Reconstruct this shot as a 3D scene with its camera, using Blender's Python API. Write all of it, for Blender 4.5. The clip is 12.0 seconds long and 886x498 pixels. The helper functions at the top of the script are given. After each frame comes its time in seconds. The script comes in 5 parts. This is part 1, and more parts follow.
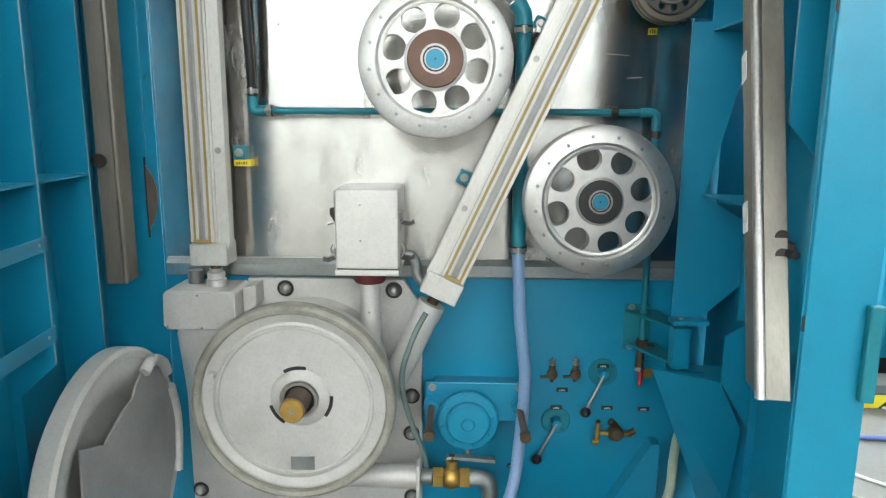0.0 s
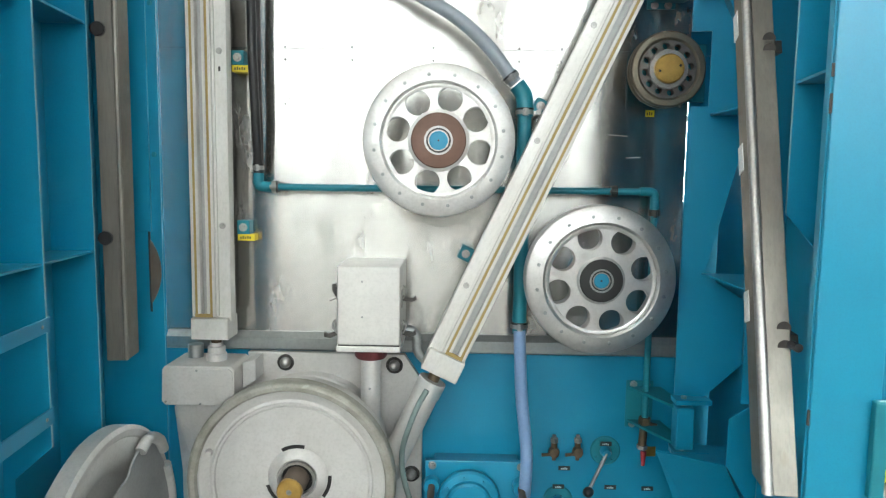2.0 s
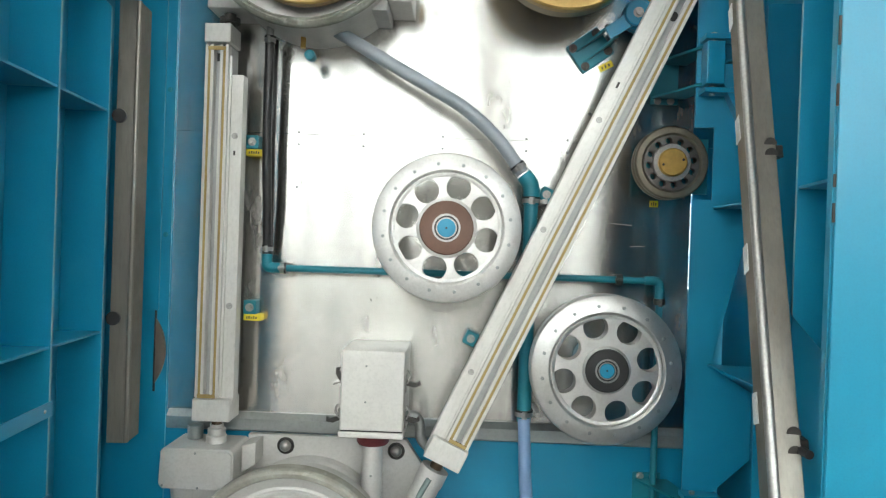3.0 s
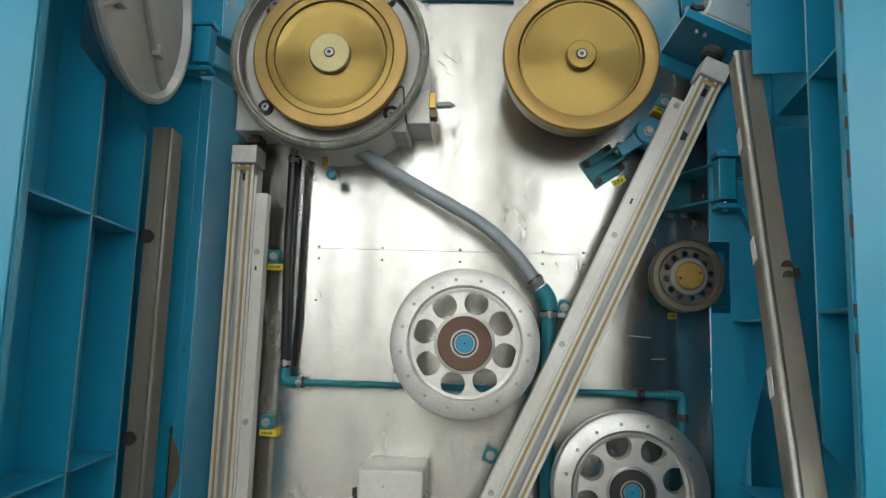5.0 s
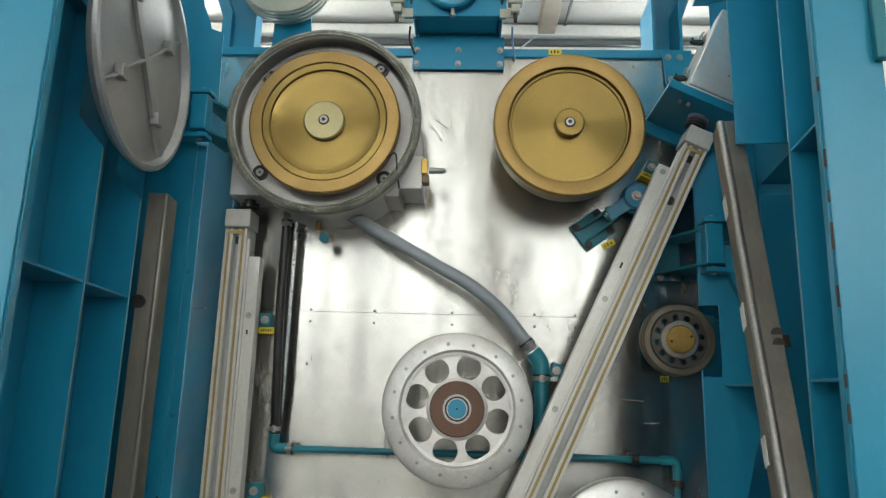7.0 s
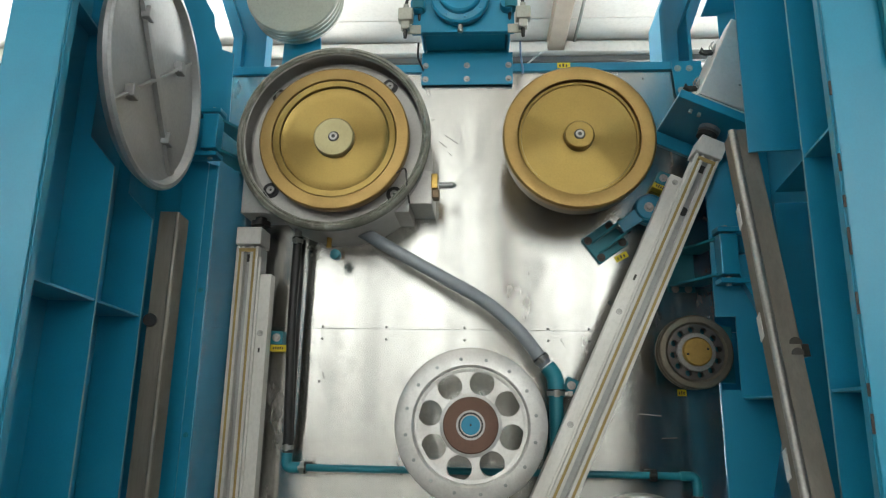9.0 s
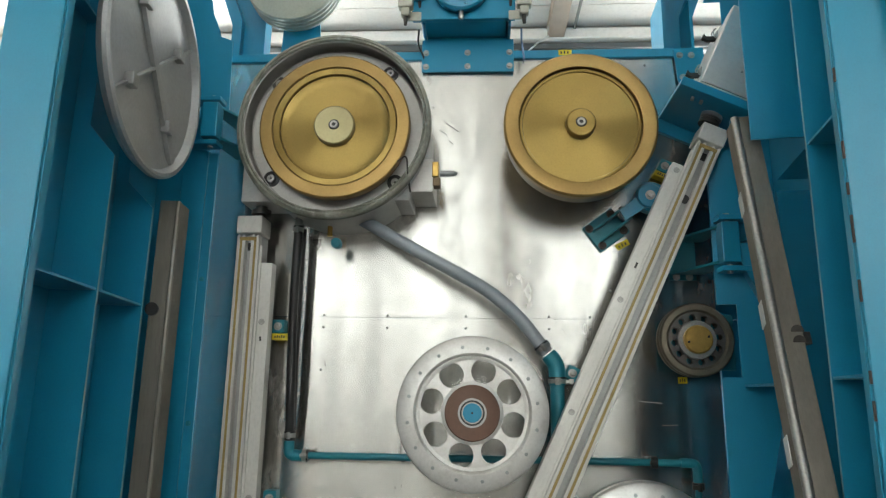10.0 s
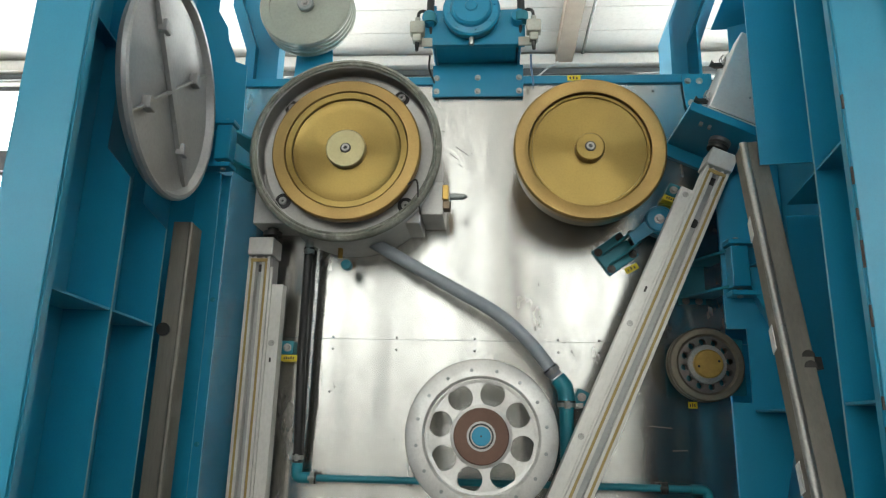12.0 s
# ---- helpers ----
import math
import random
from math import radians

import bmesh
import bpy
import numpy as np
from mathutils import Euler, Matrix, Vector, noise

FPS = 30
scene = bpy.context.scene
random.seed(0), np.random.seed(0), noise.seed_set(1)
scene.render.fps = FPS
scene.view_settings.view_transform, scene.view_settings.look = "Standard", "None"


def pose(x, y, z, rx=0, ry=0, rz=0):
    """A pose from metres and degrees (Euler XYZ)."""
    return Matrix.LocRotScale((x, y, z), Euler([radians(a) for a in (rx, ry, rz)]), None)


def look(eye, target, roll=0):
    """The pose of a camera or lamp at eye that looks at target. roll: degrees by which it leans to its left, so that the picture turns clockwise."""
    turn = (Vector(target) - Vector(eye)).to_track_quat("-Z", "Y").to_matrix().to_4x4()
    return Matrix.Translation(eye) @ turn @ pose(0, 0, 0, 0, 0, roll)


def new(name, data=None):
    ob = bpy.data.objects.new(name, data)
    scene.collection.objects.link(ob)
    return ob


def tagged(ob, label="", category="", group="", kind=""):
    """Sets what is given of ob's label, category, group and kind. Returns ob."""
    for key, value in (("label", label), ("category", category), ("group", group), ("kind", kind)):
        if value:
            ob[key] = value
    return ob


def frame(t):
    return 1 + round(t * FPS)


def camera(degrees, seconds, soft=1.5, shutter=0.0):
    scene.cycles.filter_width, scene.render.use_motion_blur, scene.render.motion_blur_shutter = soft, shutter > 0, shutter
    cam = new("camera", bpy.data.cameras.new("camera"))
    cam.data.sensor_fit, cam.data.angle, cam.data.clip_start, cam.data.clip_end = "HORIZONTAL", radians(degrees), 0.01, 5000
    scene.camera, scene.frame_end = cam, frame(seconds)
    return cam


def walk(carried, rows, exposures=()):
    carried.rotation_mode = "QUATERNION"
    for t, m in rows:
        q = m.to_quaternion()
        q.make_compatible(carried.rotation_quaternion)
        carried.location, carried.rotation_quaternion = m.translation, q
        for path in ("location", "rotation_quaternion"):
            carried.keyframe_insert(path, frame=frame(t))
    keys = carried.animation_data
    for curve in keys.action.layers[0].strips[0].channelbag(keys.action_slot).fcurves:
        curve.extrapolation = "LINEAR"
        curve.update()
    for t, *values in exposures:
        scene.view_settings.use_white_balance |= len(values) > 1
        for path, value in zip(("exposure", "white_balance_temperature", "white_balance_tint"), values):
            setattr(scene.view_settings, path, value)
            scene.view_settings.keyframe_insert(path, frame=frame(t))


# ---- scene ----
cam = camera(66.51, 12.0, soft=1.25)
PATH = [
    (0, (0.0925, 0.0306, 1.5879), (0.0461, 1.9951, 1.2158), 0.34),
    (0.5, (0.0937, 0.0269, 1.6044), (0.0313, 1.9987, 1.2755), 0.63),
    (1, (0.0917, 0.0287, 1.6177), (0.0365, 2.0065, 1.3253), 0.96),
    (1.5, (0.0875, 0.0301, 1.6302), (0.0411, 2.0126, 1.3703), 0.79),
    (2, (0.0797, 0.0286, 1.6547), (0.0371, 2.0174, 1.4473), 0.77),
    (2.5, (0.0690, 0.0238, 1.6846), (-0.0060, 2.0189, 1.5660), 1.01),
    (3, (0.0628, 0.0171, 1.7132), (0.0111, 2.0164, 1.7045), 1.96),
    (3.5, (0.0578, 0.0072, 1.7431), (-0.0260, 2.0036, 1.8302), 2.22),
    (5.5, (0.0508, -0.0034, 1.7948), (-0.0551, 1.9716, 2.0915), 1.82),
    (6, (0.0476, -0.0091, 1.8026), (-0.0486, 1.9605, 2.1367), 1.61),
    (6.5, (0.0525, -0.0107, 1.8060), (-0.0391, 1.9527, 2.1758), 1.52),
    (7, (0.0454, -0.0189, 1.8176), (-0.0329, 1.9358, 2.2336), 1.62),
    (7.5, (0.0442, -0.0175, 1.8268), (-0.0445, 1.9241, 2.2985), 1.26),
    (9.5, (0.0548, -0.0020, 1.8037), (-0.0665, 1.9393, 2.2693), 1.07),
    (10, (0.0473, -0.0021, 1.8087), (-0.0699, 1.9466, 2.2436), 0.89),
    (10.5, (0.0434, -0.0052, 1.8064), (-0.1085, 1.9382, 2.2539), 1.24),
    (11, (0.0432, -0.0097, 1.8080), (-0.1043, 1.9283, 2.2797), 1.69),
    (11.5, (0.0421, -0.0100, 1.8090), (-0.1019, 1.9250, 2.2939), 1.82),
    (12, (0.0395, -0.0143, 1.8060), (-0.0990, 1.9174, 2.3051), 1.40),
]
EXPOSURES = [(0.0, 0.02, 6350, 5), (2.0, 0.04, 6350, 5), (3.5, -0.18, 6500, 5), (5.5, -0.80, 6600, 5), (7.5, -0.85, 6650, 5), (12.0, -0.85, 6650, 5)]
walk(cam, [(t, look(eye, target, roll)) for t, eye, target, roll in PATH], EXPOSURES)

# ---- world and light ----
world = bpy.data.worlds.new("sky")
scene.world = world
world.use_nodes = True
wn = world.node_tree.nodes
sky = wn.new("ShaderNodeTexSky")
sky.sky_type, sky.sun_disc, sky.sun_elevation, sky.sun_rotation = "NISHITA", False, radians(40), radians(200)
world.node_tree.links.new(sky.outputs[0], wn["Background"].inputs[0])
wn["Background"].inputs[1].default_value = 0.12

SOUTH_W, NORTH_W, SIDE_FILL_W = 170.0, 780.0, 8.0


def window_lamp(name, m, sx, sz, watts, color=(1.0, 0.98, 0.95)):
    """Daylight that comes in through a window's opening; on the side walls an added fill."""
    lamp = bpy.data.lights.new(name, "AREA")
    lamp.shape, lamp.size, lamp.size_y, lamp.energy, lamp.color = "RECTANGLE", sx, sz, watts, color
    ob = new(name, lamp)
    ob.matrix_world = m
    return ob


# ---- materials ----
def mat_nodes(name):
    m = bpy.data.materials.new(name)
    m.use_nodes = True
    nt = m.node_tree
    return m, nt, nt.nodes["Principled BSDF"]


def link(nt, a, b):
    nt.links.new(a, b)


def noise_tex(nt, scale, detail=4.0, stretch=(1, 1, 1), rough=0.6):
    tc = nt.nodes.new("ShaderNodeTexCoord")
    mp = nt.nodes.new("ShaderNodeMapping")
    mp.inputs["Scale"].default_value = stretch
    n = nt.nodes.new("ShaderNodeTexNoise")
    n.inputs["Scale"].default_value, n.inputs["Detail"].default_value = scale, detail
    n.inputs["Roughness"].default_value = rough
    link(nt, tc.outputs["Object"], mp.inputs[0])
    link(nt, mp.outputs[0], n.inputs["Vector"])
    return n.outputs["Fac"]


def ramp(nt, fac, lo, hi, a, b):
    r = nt.nodes.new("ShaderNodeMapRange")
    r.inputs["From Min"].default_value, r.inputs["From Max"].default_value = lo, hi
    r.inputs["To Min"].default_value, r.inputs["To Max"].default_value = a, b
    link(nt, fac, r.inputs["Value"])
    return r.outputs[0]


def mix(nt, fac, a, b):
    x = nt.nodes.new("ShaderNodeMix")
    x.data_type = "RGBA"
    link(nt, fac, x.inputs["Factor"])
    for sock, v in ((x.inputs[6], a), (x.inputs[7], b)):
        if isinstance(v, tuple):
            sock.default_value = (*v, 1)
        else:
            link(nt, v, sock)
    return x.outputs[2]


def bump(nt, bsdf, fac, strength, distance):
    b = nt.nodes.new("ShaderNodeBump")
    b.inputs["Strength"].default_value, b.inputs["Distance"].default_value = strength, distance
    link(nt, fac, b.inputs["Height"])
    link(nt, b.outputs[0], bsdf.inputs["Normal"])


def surface(name, col, col2, rough=0.4, rough2=None, metal=0.0, stain=None, stain_at=0.62, scale=5.0, fine=90.0,
            stretch=(1, 1, 1), relief=0.15, coat=0.0):
    """Two-scale surface: broad tone change, fine grain, and stains of their own shape."""
    m, nt, b = mat_nodes(name)
    broad = noise_tex(nt, scale, 5, stretch)
    grain = noise_tex(nt, fine, 3, stretch)
    c = mix(nt, ramp(nt, broad, 0.35, 0.68, 0, 1), col, col2)
    c = mix(nt, ramp(nt, grain, 0.45, 0.8, 0, 0.35), c, tuple(0.72 * v for v in col2))
    if stain:
        spots = noise_tex(nt, scale * 2.3, 4, (stretch[0] * 1.1, stretch[1], stretch[2] * 0.9), 0.55)
        c = mix(nt, ramp(nt, spots, stain_at, stain_at + 0.2, 0, 0.6), c, stain)
    link(nt, c, b.inputs["Base Color"])
    link(nt, ramp(nt, broad, 0.3, 0.7, rough, rough2 if rough2 is not None else rough * 1.3), b.inputs["Roughness"])
    b.inputs["Metallic"].default_value = metal
    b.inputs["Coat Weight"].default_value = coat
    bump(nt, b, grain, relief, 0.0015)
    return m


def plain(name, col, rough=0.5, metal=0.0):
    m, nt, b = mat_nodes(name)
    g = noise_tex(nt, 120, 3)
    link(nt, mix(nt, ramp(nt, g, 0.35, 0.75, 0, 1), col, tuple(0.75 * v for v in col)), b.inputs["Base Color"])
    b.inputs["Roughness"].default_value, b.inputs["Metallic"].default_value = rough, metal
    bump(nt, b, g, 0.08, 0.001)
    return m


BLUE = surface("blue_paint", (0.008, 0.200, 0.345), (0.010, 0.216, 0.36), 0.30, 0.335, 0.0, (0.03, 0.25, 0.39), 0.60, scale=1.6, fine=230, relief=0.06)
BLUE_CHIP = surface("blue_paint_chipped", (0.010, 0.215, 0.352), (0.012, 0.23, 0.368), 0.31, 0.35, 0.0, (0.14, 0.09, 0.06), 0.80, 9.0, 230, relief=0.07)
TEAL = surface("teal_pipe_paint", (0.006, 0.155, 0.205), (0.009, 0.19, 0.245), 0.4, 0.55, fine=80)
STEEL = surface("brushed_sheet_steel", (0.60, 0.585, 0.555), (0.53, 0.518, 0.49), 0.17, 0.23, 1.0, (0.38, 0.37, 0.35), 0.52, 3.4, 160, (1.3, 1, 0.45), 0.05)


def brushed(m, amount):
    """Sheet rolled and wiped sideways: reflections draw out upwards and downwards."""
    b = m.node_tree.nodes["Principled BSDF"]
    v = m.node_tree.nodes.new("ShaderNodeCombineXYZ")
    v.inputs[2].default_value = 1.0
    link(m.node_tree, v.outputs[0], b.inputs["Tangent"])
    b.inputs["Anisotropic"].default_value = amount


brushed(STEEL, 0.97)


def wiped(m):
    """Upright wipe marks and dried drips: dull streaks in colour and gloss."""
    nt = m.node_tree
    b = nt.nodes["Principled BSDF"]
    streak = noise_tex(nt, 2.6, 2, (3.0, 1, 0.14), 0.4)
    drip = noise_tex(nt, 15.0, 4, (1.2, 1, 0.6))
    for sock, lo, hi in (("Base Color", (0.36, 0.352, 0.335), (0.30, 0.295, 0.28)),):
        old = b.inputs[sock].links[0].from_socket
        c = mix(nt, ramp(nt, streak, 0.42, 0.72, 0, 0.55), old, lo)
        c = mix(nt, ramp(nt, drip, 0.58, 0.80, 0, 0.5), c, hi)
        link(nt, c, b.inputs[sock])
    rough = b.inputs["Roughness"].links[0].from_socket
    add = nt.nodes.new("ShaderNodeMath")
    add.operation = "ADD"
    link(nt, rough, add.inputs[0])
    link(nt, ramp(nt, streak, 0.40, 0.75, 0.0, 0.06), add.inputs[1])
    link(nt, add.outputs[0], b.inputs["Roughness"])
    # dull wiped film and dried splashes: less metal shows through
    film = noise_tex(nt, 4.6, 7, (1.4, 1, 0.55), 0.70)
    spots = noise_tex(nt, 34.0, 3, (1.0, 1, 0.7), 0.5)
    dull = nt.nodes.new("ShaderNodeMath")
    dull.operation = "MAXIMUM"
    link(nt, ramp(nt, film, 0.51, 0.68, 0.03, 0.42), dull.inputs[0])
    link(nt, ramp(nt, spots, 0.62, 0.74, 0.0, 0.26), dull.inputs[1])
    link(nt, ramp(nt, dull.outputs[0], 0.0, 1.0, 1.0, 0.0), b.inputs["Metallic"])


wiped(STEEL)
LEDGE = surface("grey_steel_strip", (0.36, 0.38, 0.37), (0.28, 0.30, 0.30), 0.35, 0.5, 0.8, fine=70)
CAST = surface("silver_painted_casting", (0.60, 0.59, 0.57), (0.50, 0.49, 0.47), 0.42, 0.55, 0.35, (0.33, 0.32, 0.29), 0.72, 5.0, 110, relief=0.2)
MACHINED = surface("machined_aluminium", (0.68, 0.67, 0.65), (0.55, 0.54, 0.52), 0.38, 0.54, 0.6, (0.46, 0.45, 0.43), 0.54, 9.0, 140, relief=0.12)
# darker copy of MACHINED for the wheel that gets less light
MACHINED_DIM = surface("machined_aluminium_dimmed", (0.60, 0.595, 0.58), (0.50, 0.495, 0.48), 0.32, 0.46, 0.92, (0.40, 0.39, 0.375), 0.52, 8.0, 140, relief=0.12)
RIMGREY = surface("worn_rubber_coated_rim", (0.36, 0.35, 0.31), (0.26, 0.25, 0.21), 0.5, 0.7, 0.2, (0.5, 0.5, 0.46), 0.62, 14.0, 130, relief=0.3)
SEALGREY = surface("scratched_housing_seal", (0.30, 0.30, 0.26), (0.16, 0.163, 0.135), 0.5, 0.7, 0.2, (0.55, 0.55, 0.50), 0.56, 13.0, 130, relief=0.3)
LIDGREY = surface("grey_lid_paint", (0.38, 0.385, 0.39), (0.31, 0.315, 0.32), 0.28, 0.42, 0.45, (0.25, 0.22, 0.19), 0.74, 6.0, 90)
BOXALU = surface("aluminium_sheet", (0.66, 0.65, 0.62), (0.58, 0.57, 0.55), 0.34, 0.5, 0.55, (0.42, 0.40, 0.37), 0.74, 6.0, 100)
RAIL = surface("rail_white_anodised", (0.62, 0.61, 0.58), (0.53, 0.52, 0.49), 0.38, 0.5, 0.3, (0.36, 0.35, 0.32), 0.74, 7.0, 120, (1, 1, 0.5))
SLOT = surface("rail_groove", (0.40, 0.40, 0.40), (0.33, 0.33, 0.33), 0.4, 0.5, 0.4)
BRASSLINE = surface("brass_seal_strip", (0.36, 0.26, 0.09), (0.30, 0.22, 0.08), 0.5, 0.6, 0.2)
GOLD = surface("gold_anodised_disc", (0.28, 0.195, 0.062), (0.24, 0.165, 0.055), 0.30, 0.31, 0.95, None, scale=4, fine=150, relief=0.012)


def turned(m):
    """Fine turning marks round the axis, which draw the highlight out along the radius."""
    b = m.node_tree.nodes["Principled BSDF"]
    t = m.node_tree.nodes.new("ShaderNodeTangent")
    t.direction_type, t.axis = "RADIAL", "Y"
    link(m.node_tree, t.outputs[0], b.inputs["Tangent"])
    b.inputs["Anisotropic"].default_value, b.inputs["Anisotropic Rotation"].default_value = 0.85, 0.25


turned(GOLD)
GOLDRIM = surface("worn_gold_rim", (0.33, 0.215, 0.075), (0.27, 0.175, 0.062), 0.36, 0.48, 0.75, None, scale=6, fine=140)
GOLDHUB = surface("pale_gold_hub", (0.36, 0.315, 0.17), (0.30, 0.265, 0.145), 0.35, 0.5, 0.7)
BROWN = surface("brown_hub_disc", (0.115, 0.05, 0.028), (0.085, 0.038, 0.022), 0.45, 0.6, 0.0, fine=120)
BLACK = plain("black_rubber", (0.018, 0.018, 0.019), 0.45)
DARK = plain("dark_steel", (0.06, 0.058, 0.055), 0.45, 0.6)
CHROME = plain("zinc_plated_steel", (0.40, 0.39, 0.375), 0.36, 0.85)
CHIP = plain("bare_rusty_chip", (0.040, 0.036, 0.032), 0.7)
BRASS = surface("brass_fitting", (0.55, 0.36, 0.10), (0.42, 0.27, 0.08), 0.3, 0.45, 0.85, None, scale=20)
BRONZE = surface("aged_bronze_fitting", (0.15, 0.105, 0.065), (0.10, 0.075, 0.05), 0.4, 0.6, 0.7, None, scale=25)
RUST = surface("rusty_steel", (0.125, 0.095, 0.075), (0.165, 0.135, 0.11), 0.6, 0.75, 0.3, (0.12, 0.06, 0.03), 0.6, 12)
RAWSTEEL = surface("raw_steel_profile", (0.25, 0.235, 0.205), (0.18, 0.168, 0.145), 0.34, 0.52, 0.65, (0.17, 0.125, 0.08), 0.62, 7.0, 100, (1.6, 1.6, 0.2))
# darker, browner copy of RAWSTEEL for the profile faces turned from the light
RAWSHADE = surface("raw_steel_profile_shaded", (0.235, 0.21, 0.178), (0.175, 0.155, 0.128), 0.4, 0.55, 0.6, (0.12, 0.08, 0.05), 0.66, 6.0, 100)
HOSEGREY = surface("grey_ribbed_hose", (0.30, 0.33, 0.36), (0.25, 0.28, 0.31), 0.35, 0.5)
HOSECLEAR = surface("milky_plastic_hose", (0.20, 0.31, 0.50), (0.17, 0.27, 0.45), 0.25, 0.4)
YELLOW = surface("yellow_label", (0.72, 0.58, 0.02), (0.62, 0.50, 0.02), 0.5, 0.6)
INK = plain("label_ink", (0.03, 0.03, 0.03), 0.6)
WHITE = plain("white_label", (0.75, 0.75, 0.74), 0.5)
REDRUBBER = plain("dark_red_rubber", (0.12, 0.018, 0.022), 0.5)
REDKNOB = plain("red_handle", (0.40, 0.03, 0.04), 0.4)
CREAM = surface("sensor_housing", (0.42, 0.42, 0.36), (0.36, 0.36, 0.31), 0.4, 0.5, 0.3)
PULLEY = surface("grey_green_pulley", (0.34, 0.36, 0.31), (0.28, 0.30, 0.26), 0.4, 0.55, 0.3)
FLOOR = surface("grey_epoxy_floor", (0.18, 0.175, 0.168), (0.15, 0.146, 0.14), 0.3, 0.5, 0.0, (0.15, 0.145, 0.14), 0.68, 1.2, 40)
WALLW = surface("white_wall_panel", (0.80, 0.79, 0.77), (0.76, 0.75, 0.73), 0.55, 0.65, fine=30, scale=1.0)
# grey chosen for the unseen walls, to bounce less light than white ones
DIMWALL = surface("unseen_wall_dimmed_grey", (0.34, 0.335, 0.32), (0.29, 0.285, 0.275), 0.55, 0.65, fine=30, scale=1.0)
CEIL = surface("white_ceiling_panel", (0.86, 0.84, 0.81), (0.82, 0.80, 0.77), 0.6, 0.7, fine=30, scale=0.8)
TAN = surface("tan_roof_beam", (0.42, 0.36, 0.30), (0.36, 0.31, 0.26), 0.5, 0.6)
WINFRAME = plain("dark_window_frame", (0.10, 0.11, 0.12), 0.4)


def glass_mat():
    m, nt, b = mat_nodes("window_glass")
    b.inputs["Base Color"].default_value = (0.95, 0.97, 0.97, 1)
    b.inputs["Roughness"].default_value = 0.02
    b.inputs["Transmission Weight"].default_value = 1.0
    b.inputs["IOR"].default_value = 1.45
    return m


def daylight_mat():
    m, nt, b = mat_nodes("bright_overcast_distance")
    b.inputs["Base Color"].default_value = (0.8, 0.85, 0.9, 1)
    b.inputs["Emission Color"].default_value = (0.9, 0.96, 1.0, 1)
    b.inputs["Emission Strength"].default_value = 2.6
    return m


GLASS, DAY = glass_mat(), daylight_mat()


# ---- mesh helpers ----
INV = {}


def thing(name, label, category, at=(0, 0, 0), rot=None, group="", kind=""):
    ob = new(name)
    m = Matrix.Translation(at) if rot is None else rot
    ob.matrix_basis = m
    ob.empty_display_size = 0.05
    INV[ob] = m.inverted()
    return tagged(ob, label, category, group, kind)


def part(name, bm, mat, parent, label="", smooth=None, local=False):
    """One mesh under a thing or a part; the bmesh is in world places, or in the thing's own with local."""
    if not local and parent is not None:
        bm.transform(INV[parent])
    bmesh.ops.recalc_face_normals(bm, faces=bm.faces)
    me = bpy.data.meshes.new(name)
    if smooth:
        for f in bm.faces:
            f.smooth = True
        for e in bm.edges:
            if len(e.link_faces) == 2 and e.calc_face_angle(0) > radians(smooth):
                e.smooth = False
    bm.to_mesh(me)
    bm.free()
    me.materials.append(mat)
    ob = new(name, me)
    if parent is not None:
        ob.parent = parent
        INV[ob] = INV[parent]
    if label:
        ob["label"] = label
    return ob


def single(name, bm, mat, label, category, kind="", group="", smooth=None):
    ob = part(name, bm, mat, None, "", smooth)
    INV[ob] = Matrix()
    return tagged(ob, label, category, group, kind)


def box(x0, x1, y0, y1, z0, z1, bevel=0.0, into=None, m=None):
    b = bmesh.new()
    bmesh.ops.create_cube(b, size=1)
    for v in b.verts:
        v.co = Vector(((x0 + x1) / 2 + v.co.x * (x1 - x0), (y0 + y1) / 2 + v.co.y * (y1 - y0), (z0 + z1) / 2 + v.co.z * (z1 - z0)))
    if bevel:
        bmesh.ops.bevel(b, geom=list(b.edges), offset=bevel, segments=2, affect="EDGES", profile=0.5)
    if m is not None:
        b.transform(m)
    return join(into, b) if into is not None else b


def join(a, b):
    me = bpy.data.meshes.new("tmp")
    b.to_mesh(me)
    a.from_mesh(me)
    bpy.data.meshes.remove(me)
    b.free()
    return a


def prism(poly, d0, d1, axis="y", bevel=0.0):
    """A flat outline with depth. axis y: outline in x, z; axis x: outline in y, z; axis z: outline in x, y."""
    b = bmesh.new()
    put = {"y": lambda p, d: (p[0], d, p[1]), "x": lambda p, d: (d, p[0], p[1]), "z": lambda p, d: (p[0], p[1], d)}[axis]
    lo = [b.verts.new(put(p, d0)) for p in poly]
    hi = [b.verts.new(put(p, d1)) for p in poly]
    b.faces.new(lo)
    b.faces.new(hi[::-1])
    n = len(poly)
    for i in range(n):
        b.faces.new((lo[i], hi[i], hi[(i + 1) % n], lo[(i + 1) % n]))
    if bevel:
        bmesh.ops.bevel(b, geom=list(b.edges), offset=bevel, segments=2, affect="EDGES", profile=0.5)
    return b


def slab(points, thick):
    """A plate through the given corners, with its thickness behind it."""
    b = bmesh.new()
    pts = [Vector(p) for p in points]
    nor = (pts[1] - pts[0]).cross(pts[2] - pts[0]).normalized() * thick
    lo, hi = [b.verts.new(p) for p in pts], [b.verts.new(p + nor) for p in pts]
    n = len(pts)
    for i in range(1, n - 1):
        b.faces.new((lo[0], lo[i], lo[i + 1]))
        b.faces.new((hi[0], hi[i + 1], hi[i]))
    for i in range(n):
        b.faces.new((lo[i], hi[i], hi[(i + 1) % n], lo[(i + 1) % n]))
    return b


